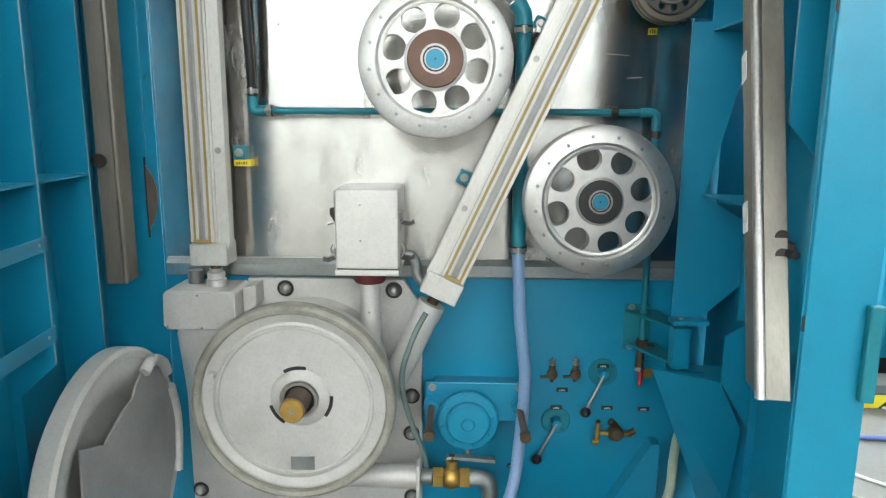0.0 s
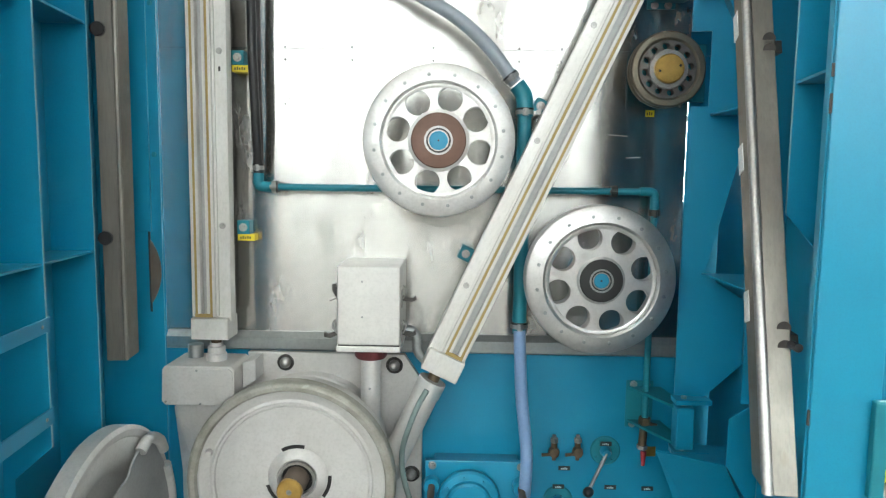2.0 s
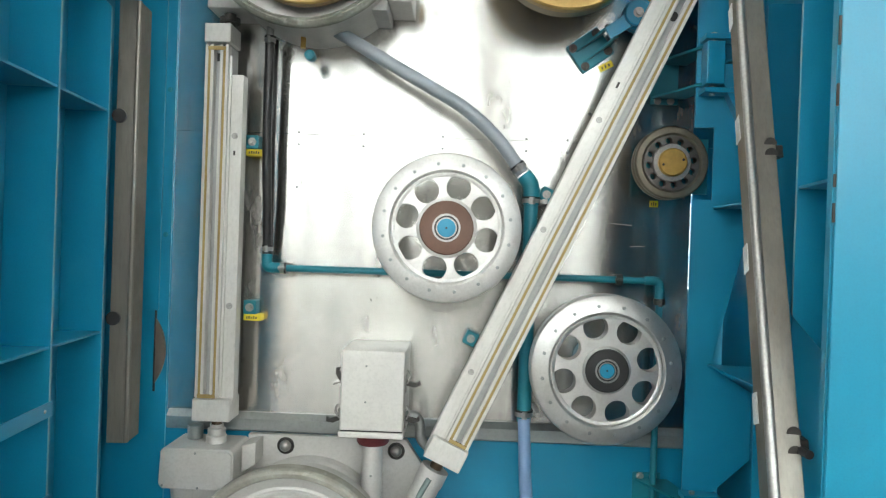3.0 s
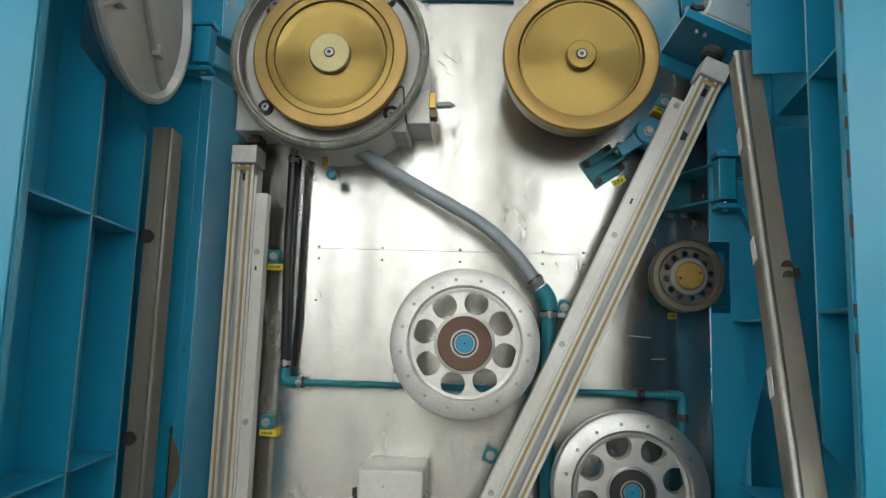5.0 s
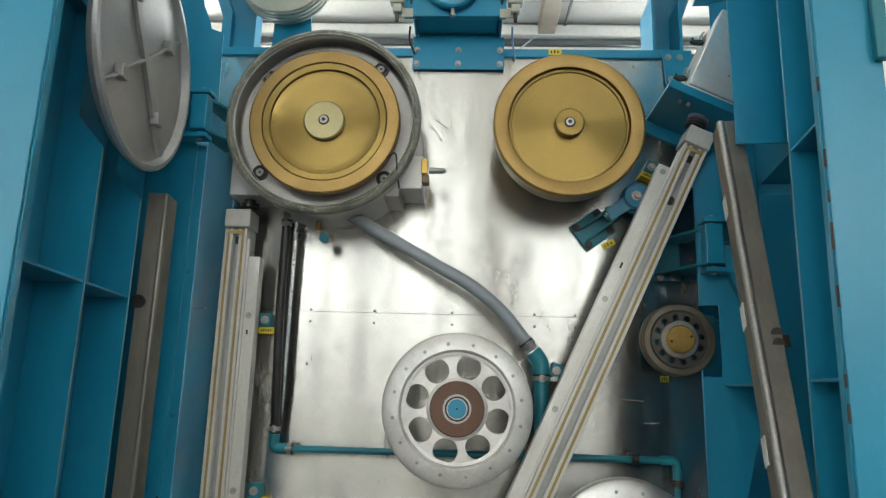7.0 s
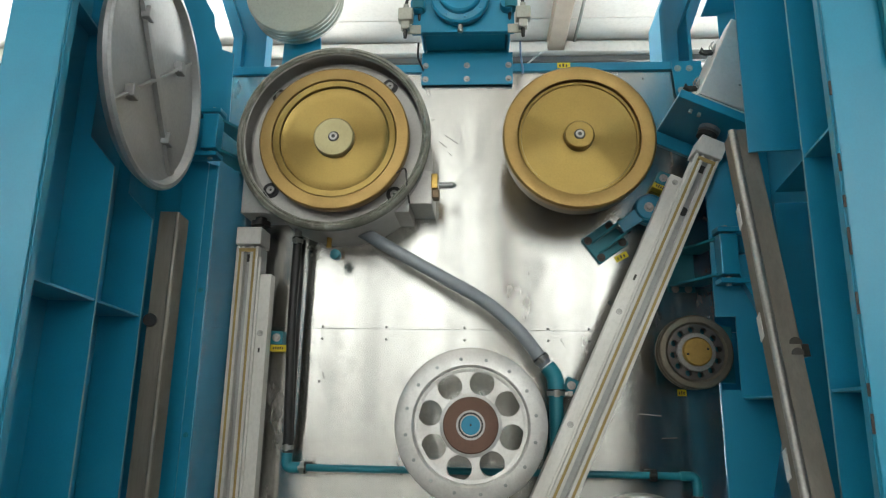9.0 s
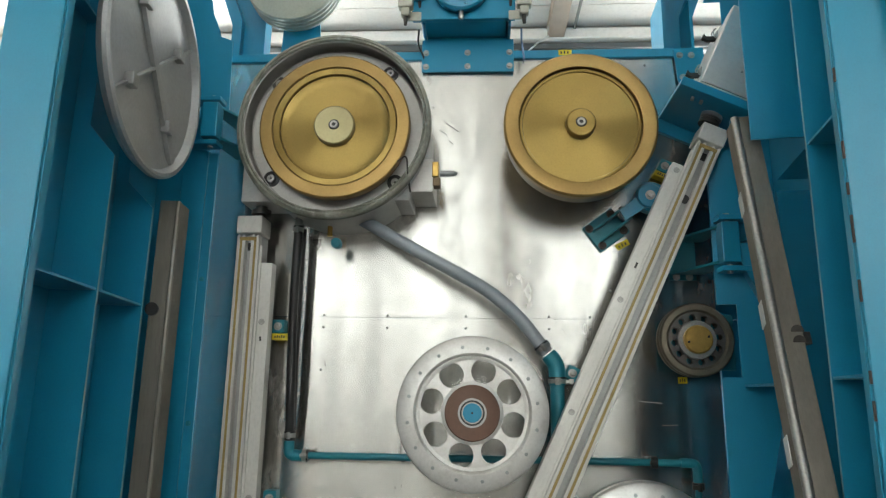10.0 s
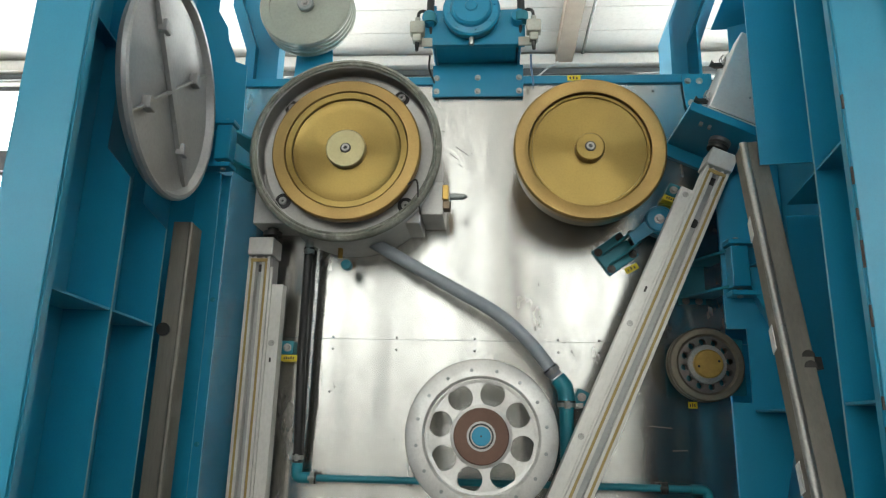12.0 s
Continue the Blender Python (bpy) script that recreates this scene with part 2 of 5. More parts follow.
def lathe(profile, at=(0, 0, 0), segs=64, axis="y", closed=False, arc=None):
    """Turns (radius, along) points round an axis through at; along runs with the axis."""
    b = bmesh.new()
    rings = []
    a0, a1 = arc if arc else (0, 2 * math.pi)
    count = segs + 1 if arc else segs
    for r, d in profile:
        ring = []
        for k in range(count if r > 1e-6 else 1):
            t = a0 + (a1 - a0) * k / segs
            c, s = r * math.cos(t), r * math.sin(t)
            p = {"y": (c, d, s), "x": (d, c, s), "z": (c, s, d)}[axis]
            ring.append(b.verts.new((at[0] + p[0], at[1] + p[1], at[2] + p[2])))
        rings.append(ring)
    if closed:
        rings.append(rings[0])
    for p, q in zip(rings, rings[1:]):
        n = max(len(p), len(q))
        for k in range(n - 1 if arc else n):
            quad = [p[k % len(p)], p[(k + 1) % len(p)], q[(k + 1) % len(q)], q[k % len(q)]]
            face = list(dict.fromkeys(quad))
            if len(face) > 2:
                b.faces.new(face)
    return b


def disc(r, y0, y1, at, segs=48, axis="y", edge=0.002):
    """A closed cylinder with a small round edge at its y0 end."""
    e = edge if y1 > y0 else -edge
    return lathe([(0, y0), (r - edge, y0), (r, y0 + e), (r, y1), (0, y1)], at, segs, axis)


def cyl(p0, p1, r, segs=16, r2=None):
    p0, p1 = Vector(p0), Vector(p1)
    b = bmesh.new()
    d = p1 - p0
    m = Matrix.Translation((p0 + p1) / 2) @ d.to_track_quat("Z", "Y").to_matrix().to_4x4()
    bmesh.ops.create_cone(b, cap_ends=True, segments=segs, radius1=r, radius2=r if r2 is None else r2, depth=d.length, matrix=m)
    return b


def tube(points, r, segs=14, steps=8, smooth=True, rib=0.0, ribs=0):
    """A round bar or hose along a soft curve through the points."""
    pts = [Vector(p) for p in points]
    if smooth and len(pts) > 2:
        ext = [2 * pts[0] - pts[1], *pts, 2 * pts[-1] - pts[-2]]
        out = []
        for a, b_, c, d in zip(ext, ext[1:], ext[2:], ext[3:]):
            for k in range(steps):
                t = k / steps
                out.append(0.5 * ((2 * b_) + (c - a) * t + (2 * a - 5 * b_ + 4 * c - d) * t * t + (3 * b_ - a - 3 * c + d) * t ** 3))
        out.append(pts[-1])
        pts = out
    b = bmesh.new()
    rings = []
    up = Vector((0, -1, 0))
    for i, p in enumerate(pts):
        tan = (pts[min(i + 1, len(pts) - 1)] - pts[max(i - 1, 0)]).normalized()
        side = tan.cross(up)
        if side.length < 1e-3:
            side = tan.cross(Vector((1, 0, 0)))
        side.normalize()
        nor = side.cross(tan).normalized()
        rr = r * (1 + (rib if ribs and i % 2 else 0))
        rings.append([b.verts.new(p + rr * (math.cos(a) * side + math.sin(a) * nor)) for a in (2 * math.pi * k / segs for k in range(segs))])
    for p, q in zip(rings, rings[1:]):
        for k in range(segs):
            b.faces.new((p[k], p[(k + 1) % segs], q[(k + 1) % segs], q[k]))
    b.faces.new(rings[0])
    b.faces.new(rings[-1][::-1])
    return b


def holed_web(at, y0, y1, r_in, r_out, n, r_hole, r_ring, start):
    """A wheel's web: a ring plate with n round holes, in degrees from start."""
    b = bmesh.new()
    half = math.pi / n
    for k in range(n):
        mid = radians(start) + 2 * half * k
        cx, cz = r_ring * math.cos(mid), r_ring * math.sin(mid)
        corners = [(r, mid + s * half) for r in (r_in, r_out) for s in (-1, 1)]
        angs = [2 * math.pi * i / 32 for i in range(32)]
        angs += [math.atan2(r * math.sin(t) - cz, r * math.cos(t) - cx) % (2 * math.pi) for r, t in corners]
        rings = [[], [], [], []]
        for a in sorted(angs):
            lo, hi = r_hole, 2 * r_out
            for _ in range(26):
                m = (lo + hi) / 2
                x, z = cx + m * math.cos(a), cz + m * math.sin(a)
                rad, dev = math.hypot(x, z), (math.atan2(z, x) - mid + math.pi) % (2 * math.pi) - math.pi
                if r_in <= rad <= r_out and abs(dev) <= half:
                    lo = m
                else:
                    hi = m
            for j, (rr, y) in enumerate(((lo, y0), (r_hole, y0), (r_hole, y1), (lo, y1))):
                rings[j].append(b.verts.new((at[0] + cx + rr * math.cos(a), at[1] + y, at[2] + cz + rr * math.sin(a))))
        c = len(rings[0])
        for p, q in zip(rings, rings[1:]):
            for i in range(c):
                b.faces.new((p[i], p[(i + 1) % c], q[(i + 1) % c], q[i]))
    bmesh.ops.remove_doubles(b, verts=b.verts, dist=0.0004)
    return b


SHARED = {}


def hex_mesh(r, h, washer=True, dome=False):
    key = (round(r, 4), round(h, 4), washer, dome)
    if key not in SHARED:
        b = bmesh.new()
        if washer:
            join(b, lathe([(0, -h * 0.25), (r * 1.45, -h * 0.25), (r * 1.45, 0), (0, 0)], (0, 0, 0), 14))
        if dome:
            join(b, lathe([(0, -h), (r * 0.5, -h * 0.92), (r * 0.87, -h * 0.6), (r, -h * 0.15), (r, 0), (0, 0)], (0, 0, 0), 16))
        else:
            join(b, lathe([(0, -h), (r * 0.85, -h), (r, -h * 0.88), (r, 0), (0, 0)], (0, 0, 0), 6))
        bmesh.ops.recalc_face_normals(b, faces=b.faces)
        me = bpy.data.meshes.new("bolt")
        b.to_mesh(me)
        b.free()
        if dome:
            for f in me.polygons:
                f.use_smooth = True
        SHARED[key] = me
    return SHARED[key]


def bolt(parent, at, r=0.009, h=0.008, mat=None, washer=True, dome=False, rot=None, local=False, name="bolt"):
    """A bolt head that stands out towards -y of its own frame."""
    me = hex_mesh(r, h, washer, dome)
    key = (me.name, (mat or CHROME).name)
    if key not in SHARED:
        SHARED[key] = me.copy()
        SHARED[key].materials.append(mat or CHROME)
    ob = new(name, SHARED[key])
    ob.parent = parent
    m = Matrix.Translation(at) @ (rot or Matrix())
    ob.matrix_basis = m if local else INV[parent] @ m
    return ob


def bars(parent, x0, x1, z0, z1, y, n, mat, name="marking"):
    """Unreadable lettering as short bars."""
    b = bmesh.new()
    w = (x1 - x0) / n
    for i in range(n):
        hh = (z1 - z0) * (0.6 + 0.4 * ((i * 7) % 3) / 2)
        box(x0 + w * (i + 0.15), x0 + w * (i + 0.8), y - 0.0012, y, z0, z0 + hh, 0, b)
    return part(name, b, mat, parent)

# ---- the hall ----
XW, YS, YN, ZC = 9.0, -6.5, 6.7, 5.75
single("floor", box(-XW - 0.3, XW + 0.3, YS - 0.3, YN + 0.3, -0.12, 0), FLOOR, "grey epoxy workshop floor with scuffs", "floor", "structure")


def ceiling():
    b = box(-XW - 0.3, XW + 0.3, YS - 0.3, YN + 0.3, ZC + 0.03, ZC + 0.25)
    y = YS + 0.02
    while y < YN - 0.1:
        box(-XW, XW, y + 0.006, min(y + 0.404, YN), ZC, ZC + 0.03, 0.005, b)
        y += 0.41
    return single("ceiling", b, CEIL, "white panelled hall ceiling with thin joints", "ceiling", "structure")


ceiling()
for bx in (-6.2, 0.82, 6.2):
    single("roof_beam", box(bx - 0.09, bx + 0.09, YS, YN, ZC - 0.16, ZC - 0.002, 0.01), TAN, "tan steel roof beam under the ceiling", "beam", "structure")
    single("conduit", cyl((bx + 0.2, YS, ZC - 0.05), (bx + 0.2, YN, ZC - 0.05), 0.016, 10), LEDGE, "thin grey cable conduit along the ceiling", "conduit", "structure")


def wall_with_windows(name, axis, pos, lo, hi, wins, z0, z1, mats=WALLW):
    """A wall 0.25 m thick with a row of openings (from, to) between z0 and z1."""
    b = bmesh.new()
    t0, t1 = (pos, pos + 0.25) if pos > 0 else (pos - 0.25, pos)

    def seg(a0, a1, h0, h1):
        if axis == "y":
            box(a0, a1, t0, t1, h0, h1, 0, b)
        else:
            box(t0, t1, a0, a1, h0, h1, 0, b)
    seg(lo, hi, 0, z0)
    seg(lo, hi, z1, ZC + 0.03)
    edges = [lo, *[v for w in wins for v in w], hi]
    for a, c in zip(edges[::2], edges[1::2]):
        if c - a > 0.01:
            seg(a, c, z0, z1)
    ob = single(name, b, mats, ("white" if mats is WALLW else "grey") + " hall wall with a row of tall windows", "wall", "structure")
    for i, (a, c) in enumerate(wins):
        win = thing("window_" + name[5:] + "_" + str(i + 1), "dark-framed hall window with bright daylight behind it", "window", kind="structure")
        mid = (t0 + t1) / 2
        fr = bmesh.new()
        n = max(2, round((c - a) / 0.75))
        rows = max(2, round((z1 - z0) / 1.0))
        for k in range(n + 1):
            x = a + (c - a) * k / n
            x = min(max(x, a + 0.025), c - 0.025)
            box(*((x - 0.025, x + 0.025, mid - 0.03, mid + 0.03) if axis == "y" else (mid - 0.03, mid + 0.03, x - 0.025, x + 0.025)), z0, z1, 0, fr)
        for k in range(rows + 1):
            z = min(max(z0 + (z1 - z0) * k / rows, z0 + 0.025), z1 - 0.025)
            box(*((a, c, mid - 0.035, mid + 0.035) if axis == "y" else (mid - 0.035, mid + 0.035, a, c)), z - 0.025, z + 0.025, 0, fr)
        part("window_frame", fr, WINFRAME, win)
        g = part("pane", box(*((a, c, mid - 0.004, mid + 0.004) if axis == "y" else (mid - 0.004, mid + 0.004, a, c)), z0, z1), GLASS, win)
        g.visible_shadow = False
    return ob


SWINS = [(-7.6, -4.4), (-3.9, 0.22), (0.74, 3.9), (4.4, 7.6)]
NWINS = [(-8.48, -4.48), (-4.1, -1.6), (1.6, 4.3), (5.0, 8.2)]
# south, west and east walls are unseen; their grey darkens reflections and fill
wall_with_windows("wall_south", "y", YS, -XW, XW, SWINS, 2.9, 5.6, DIMWALL)
wall_with_windows("wall_north", "y", YN, -XW, XW, NWINS, 1.2, 5.48)
# side windows are assumed, as openings for the added fill lamps
wall_with_windows("wall_west", "x", -XW, YS, YN, [(-4.5, -1.5), (1.0, 4.0)], 1.2, 5.0, DIMWALL)
wall_with_windows("wall_east", "x", XW, YS, YN, [(-4.5, -1.5), (1.0, 4.0)], 1.2, 5.0, DIMWALL)
single("trim", box(-XW, XW, YN - 0.05, YN - 0.003, 5.50, 5.565, 0.004), WINFRAME, "dark strip along the wall over the windows", "trim", "structure")
single("trim", box(-XW, XW, YN - 0.12, YN - 0.003, 5.58, 5.70, 0.012), CEIL, "cream cornice beam along the wall top", "trim", "structure")
for a, c in NWINS:
    single("trim", box(a + 0.01, c - 0.01, YN + 0.02, YN + 0.16, 4.42, 4.66, 0.006), WINFRAME, "dark transom beam across the window", "trim", "structure")
single("backdrop", box(-30, 30, YN + 4.0, YN + 4.1, -1, 14), DAY, "bright overcast daylight outside the windows", "backdrop", "structure")
single("backdrop", box(-30, 30, YS - 4.1, YS - 4.0, -1, 14), DAY, "bright overcast daylight outside the windows", "backdrop", "structure")
for a, c in SWINS:
    window_lamp("window_daylight", look(((a + c) / 2, YS - 0.3, 4.25), ((a + c) / 2, 0, 4.25)), c - a, 2.7, SOUTH_W * (c - a) * 2.7 / 10)
for a, c in NWINS:
    window_lamp("window_daylight", look(((a + c) / 2, YN + 0.3, 3.34), ((a + c) / 2, 0, 3.34)), c - a, 4.2, NORTH_W * (c - a) * 4.2 / 10)
# added fill lamps in the unseen side walls, for the door insides
for sx in (-1, 1):
    for a, c in ((-4.5, -1.5), (1.0, 4.0)):
        window_lamp("window_daylight", look((sx * (XW - 0.02), (a + c) / 2, 3.1), (0, (a + c) / 2, 3.1)), c - a, 3.8, SIDE_FILL_W * (c - a) * 3.8 / 10)

# ---- machine body ----
PY = 2.393
machine = thing("machine_cabinet", "blue industrial machine cabinet faced with reflective sheet steel", "machine", (0, PY, 0))
part("upper_sheet", box(-0.96, 0.859, PY, PY + 0.008, 2.0925, 3.09, 0.0006), STEEL, machine, "reflective brushed steel sheet with scratches")
part("middle_sheet", box(-0.96, 0.859, PY, PY + 0.008, 1.10, 2.0917, 0.0006), STEEL, machine, "reflective brushed steel sheet with smears")
for x, z, n, a in ((-0.102, 2.795, 0.036, 38), (-0.069, 2.815, 0.062, 36), (-0.073, 2.755, 0.018, 40), (0.62, 1.81, 0.075, 4), (-0.62, 2.24, 0.05, 80), (0.68, 1.735, 0.05, -3)):
    b = box(-n / 2, n / 2, -0.0016, -0.0002, -0.0014, 0.0014)
    b.transform(Matrix.Translation((x, PY, z)) @ Matrix.Rotation(radians(a), 4, "Y"))
    part("scratch", b, LEDGE if x > 0 else DARK, machine, "fine scratch in the sheet")
part("ledge", prism([(PY - 0.022, 1.04), (PY - 0.03, 1.046), (PY - 0.03, 1.085), (PY - 0.012, 1.105), (PY, 1.105), (PY + 0.01, 1.04)], -0.95, 0.87, "x"), LEDGE, machine, "grey steel ledge strip")
part("lower_panel", box(-0.96, 0.90, PY - 0.008, PY + 0.02, 0.10, 1.04, 0.002), BLUE, machine)
part("body", box(-0.90, 0.845, PY + 0.021, PY + 0.55, 0.0, 3.10, 0.004), BLUE, machine)
part("top_rail", box(-0.97, 0.88, PY - 0.012, PY + 0.02, 3.0905, 3.125, 0.003), BLUE, machine)
part("base", box(-0.98, 0.95, PY - 0.10, PY + 0.5, 0.0, 0.099, 0.005), BLUE, machine)
part("side_column", box(-1.35, -0.9615, PY + 0.18, PY + 0.20, 0.0, 3.12, 0.002), BLUE, machine)
part("side_column", box(0.862, 1.40, PY + 0.22, PY + 0.24, 0.0, 1.58, 0.002), BLUE, machine)
part("side_column", box(0.862, 1.40, PY + 0.22, PY + 0.24, 2.12, 3.12, 0.002), BLUE, machine)
part("side_column", box(0.939, 1.40, PY + 0.22, PY + 0.24, 1.581, 2.119, 0.002), BLUE, machine)
part("corner_plate", prism([(0.765, 3.12), (0.875, 3.12), (0.875, 2.92), (0.80, 2.92), (0.775, 2.99)], PY - 0.020, PY - 0.0125), BLUE, machine)
for x, z in ((0.787, 3.09), (0.83, 3.09), (0.795, 3.0)):
    bolt(machine, (x, PY - 0.020, z), 0.009, 0.008)
for x in (-0.745, -0.521, -0.291, -0.012, 0.281, 0.424):
    for dz in (0.006, -0.037):
        bolt(machine, (x, PY, 2.0925 + dz), 0.0045, 0.003, LEDGE, False, True, name="rivet")
for x, z in ((0.499, 2.192), (-0.523, 1.905), (-0.574, 1.242), (-0.05, 3.06), (0.42, 3.06), (0.66, 3.06), (-0.80, 3.06)):
    bolt(machine, (x, PY, z), 0.007 if x == 0.499 else 0.0045, 0.008 if x == 0.499 else 0.003, LEDGE, False, True, name="rivet")
# columns and arms that rise behind the cabinet
for sx, xi, y0 in ((-1, 0.865, PY + 0.125), (1, 0.745, PY + 0.03)):
    col = thing("frame_column", "blue bent-channel steel column above the cabinet", "column", (0, PY + 0.2, 3.1), group="frame columns")

    def bent(a, b_):
        pts = [(a, 3.101), (b_, 3.101), (b_, 3.375), (b_ + 0.083, 3.60), (b_ + 0.083, 4.1), (a + 0.083, 4.1), (a + 0.083, 3.60), (a, 3.375)]
        return [(sx * x, z) for x, z in pts]
    part("web", prism(bent(xi + 0.0125, xi + 0.17), PY + 0.19, PY + 0.202), BLUE, col)
    part("flange", prism(bent(xi, xi + 0.012), y0, PY + 0.202), BLUE, col, "pale blue lit flange")
    part("flange", prism(bent(xi + 0.115, xi + 0.127), y0 + 0.03, PY + 0.1895), BLUE, col)
arm = thing("pulley_bracket", "blue flat steel bracket that carries a pulley", "bracket", (-0.72, PY + 0.15, 3.1))
part("plate", prism([(-0.80, 3.101), (-0.62, 3.101), (-0.66, 3.62), (-0.78, 3.62)], PY + 0.14, PY + 0.155), BLUE, arm)

pul = thing("grooved_pulley", "grey-green grooved pulley above the cabinet top", "pulley", (-0.73, PY + 0.13, 3.5))
PC = (-0.735, PY + 0.02, 3.488)
part("rim", lathe([(0.155, 0), (0.19, 0), (0.196, 0.006), (0.196, 0.014), (0.184, 0.022), (0.196, 0.03), (0.196, 0.038), (0.184, 0.046), (0.196, 0.054), (0.196, 0.062), (0.184, 0.07), (0.196, 0.078), (0.196, 0.09), (0.155, 0.09)], PC, 72, closed=True), PULLEY, pul, smooth=35)
part("web", lathe([(0.03, 0.012), (0.155, 0.012), (0.155, 0.05), (0.03, 0.05)], PC, 64, closed=True), PULLEY, pul, smooth=40)
part("hub", lathe([(0, -0.006), (0.03, -0.006), (0.034, -0.002), (0.034, 0.1185), (0, 0.1185)], PC, 32), LEDGE, pul, smooth=40)
bolt(pul, (PC[0], PC[1] - 0.006, PC[2]), 0.012, 0.01)


# ---- wheels with round holes ----
def spoked_wheel(name, label, c, n, start, r_ring, hub, hub_r, hub_label, ring_r, shaft_r, metal):
    w = thing(name, label, "pulley wheel", (c[0], PY, c[2]), group="spoked wheels")
    R = 0.2345
    rim = part("rim", lathe([(0.1735, 0.007), (0.1765, 0.003), (0.181, 0.0), (0.197, 0.002), (0.226, 0.009), (R - 0.003, 0.012), (R, 0.017), (R, 0.036), (R - 0.016, 0.046), (R, 0.056), (R, 0.075), (R - 0.006, 0.08), (0.1735, 0.08)], c, 96, closed=True), metal, w, smooth=28)
    part("web", holed_web(c, 0.009, 0.054, hub_r * 0.9, 0.174, n, 0.0385, r_ring, start), metal, w, smooth=40)
    part("hub_ring", lathe([(hub_r * 0.7, 0.003), (hub_r * 1.03, 0.003), (hub_r * 1.12, 0.0088), (hub_r * 0.7, 0.0088)], c, 56, closed=True), metal, w, smooth=40)
    part("web_edge", lathe([(0.160, 0.0088), (0.1665, 0.006), (0.1705, 0.006), (0.1725, 0.0088)], c, 80, closed=True), metal, w, "bright turned bead inside the rim", smooth=40)
    part("hub_disc", lathe([(ring_r, -0.004), (hub_r - 0.003, -0.004), (hub_r, -0.001), (hub_r, 0.0025), (ring_r, 0.0025)], c, 64, closed=True), hub, w, hub_label, smooth=40)
    part("bearing_ring", lathe([(ring_r * 0.86, -0.007), (ring_r, -0.007), (ring_r, 0.003), (ring_r * 0.86, 0.003)], c, 48, closed=True), CHROME, w, "bright bearing race", smooth=40)
    part("bearing_seal", lathe([(shaft_r * 1.12, -0.003), (ring_r * 0.86, -0.003), (ring_r * 0.86, 0.02), (shaft_r * 1.12, 0.02)], c, 48, closed=True), BLACK, w, smooth=40)
    part("inner_race", lathe([(shaft_r, -0.006), (shaft_r * 1.12, -0.006), (shaft_r * 1.12, 0.02), (shaft_r, 0.02)], c, 40, closed=True), CHROME, w, smooth=40)
    part("shaft", lathe([(0, -0.002), (shaft_r - 0.002, -0.002), (shaft_r, 0.0), (shaft_r, PY - c[1]), (0, PY - c[1])], c, 32), BLUE, w, "blue-painted shaft end", smooth=40)
    bolt(w, (c[0], c[1] - 0.002, c[2]), 0.003, 0.002, DARK, False, True)
    part("boss", lathe([(shaft_r, 0.06), (hub_r * 0.8, 0.06), (hub_r * 0.9, PY - c[1] - 0.004), (shaft_r, PY - c[1] - 0.004)], c, 40, closed=True), BLUE, w, smooth=40)
    for k in range(16):
        a = 2 * math.pi * (k + 0.4) / 16
        bolt(rim, (c[0] + 0.2 * math.cos(a), c[1] + 0.003, c[2] + 0.2 * math.sin(a)), 0.006, 0.004, LEDGE, False, False)
    return w


spoked_wheel("spoked_wheel", "machined aluminium wheel with eight holes and brown hub", (0.017, 2.110, 1.770), 8, 30, 0.1305, BROWN, 0.0845, "brown hub disc", 0.044, 0.029, MACHINED)
spoked_wheel("spoked_wheel", "machined aluminium wheel with eight holes and black bearing", (0.527, 2.110, 1.346), 8, 16, 0.136, BLACK, 0.067, "black bearing seal", 0.037, 0.024, MACHINED_DIM)

# ---- small brass-hubbed wheel ----
SC = (0.741, 2.235, 2.010)
sw = thing("small_wheel", "small dark steel wheel with brass hub and ring of holes", "pulley wheel", (SC[0], PY, SC[2]))
part("rim", lathe([(0.094, 0.004), (0.098, 0.0), (0.114, 0.0), (0.119, 0.005), (0.119, 0.02), (0.11, 0.03), (0.119, 0.04), (0.119, 0.055), (0.09, 0.06), (0.09, 0.01)], SC, 72, closed=True), surface("wheel_bronze_grey", (0.24, 0.215, 0.165), (0.19, 0.168, 0.13), 0.32, 0.45, 0.85), sw, smooth=28)
part("web", holed_web(SC, 0.006, 0.03, 0.05, 0.0905, 12, 0.0105, 0.073, 8), surface("wheel_dark_grey", (0.17, 0.163, 0.15), (0.13, 0.124, 0.113), 0.3, 0.45, 0.8), sw, smooth=40)
part("hub_ring", lathe([(0.046, 0.0), (0.06, 0.0), (0.063, 0.0055), (0.046, 0.0055)], SC, 48, closed=True), CHROME, sw, smooth=40)
part("hub", lathe([(0, -0.016), (0.042, -0.016), (0.046, -0.012), (0.046, 0.02), (0, 0.02)], SC, 48), BRASS, sw, "brass hub cap", smooth=40)
for a in (15, 195):
    bolt(sw, (SC[0] + 0.033 * math.cos(radians(a)), SC[1] - 0.016, SC[2] + 0.033 * math.sin(radians(a))), 0.004, 0.002, DARK, False, True)
part("shaft", cyl((SC[0], SC[1] + 0.02, SC[2]), (SC[0], PY - 0.001, SC[2]), 0.03, 24), DARK, sw, smooth=40)
part("mount_plate", box(0.67, 0.880, 2.296, 2.312, 1.915, 2.10, 0.003), TEAL, sw, "dark teal mounting plate")


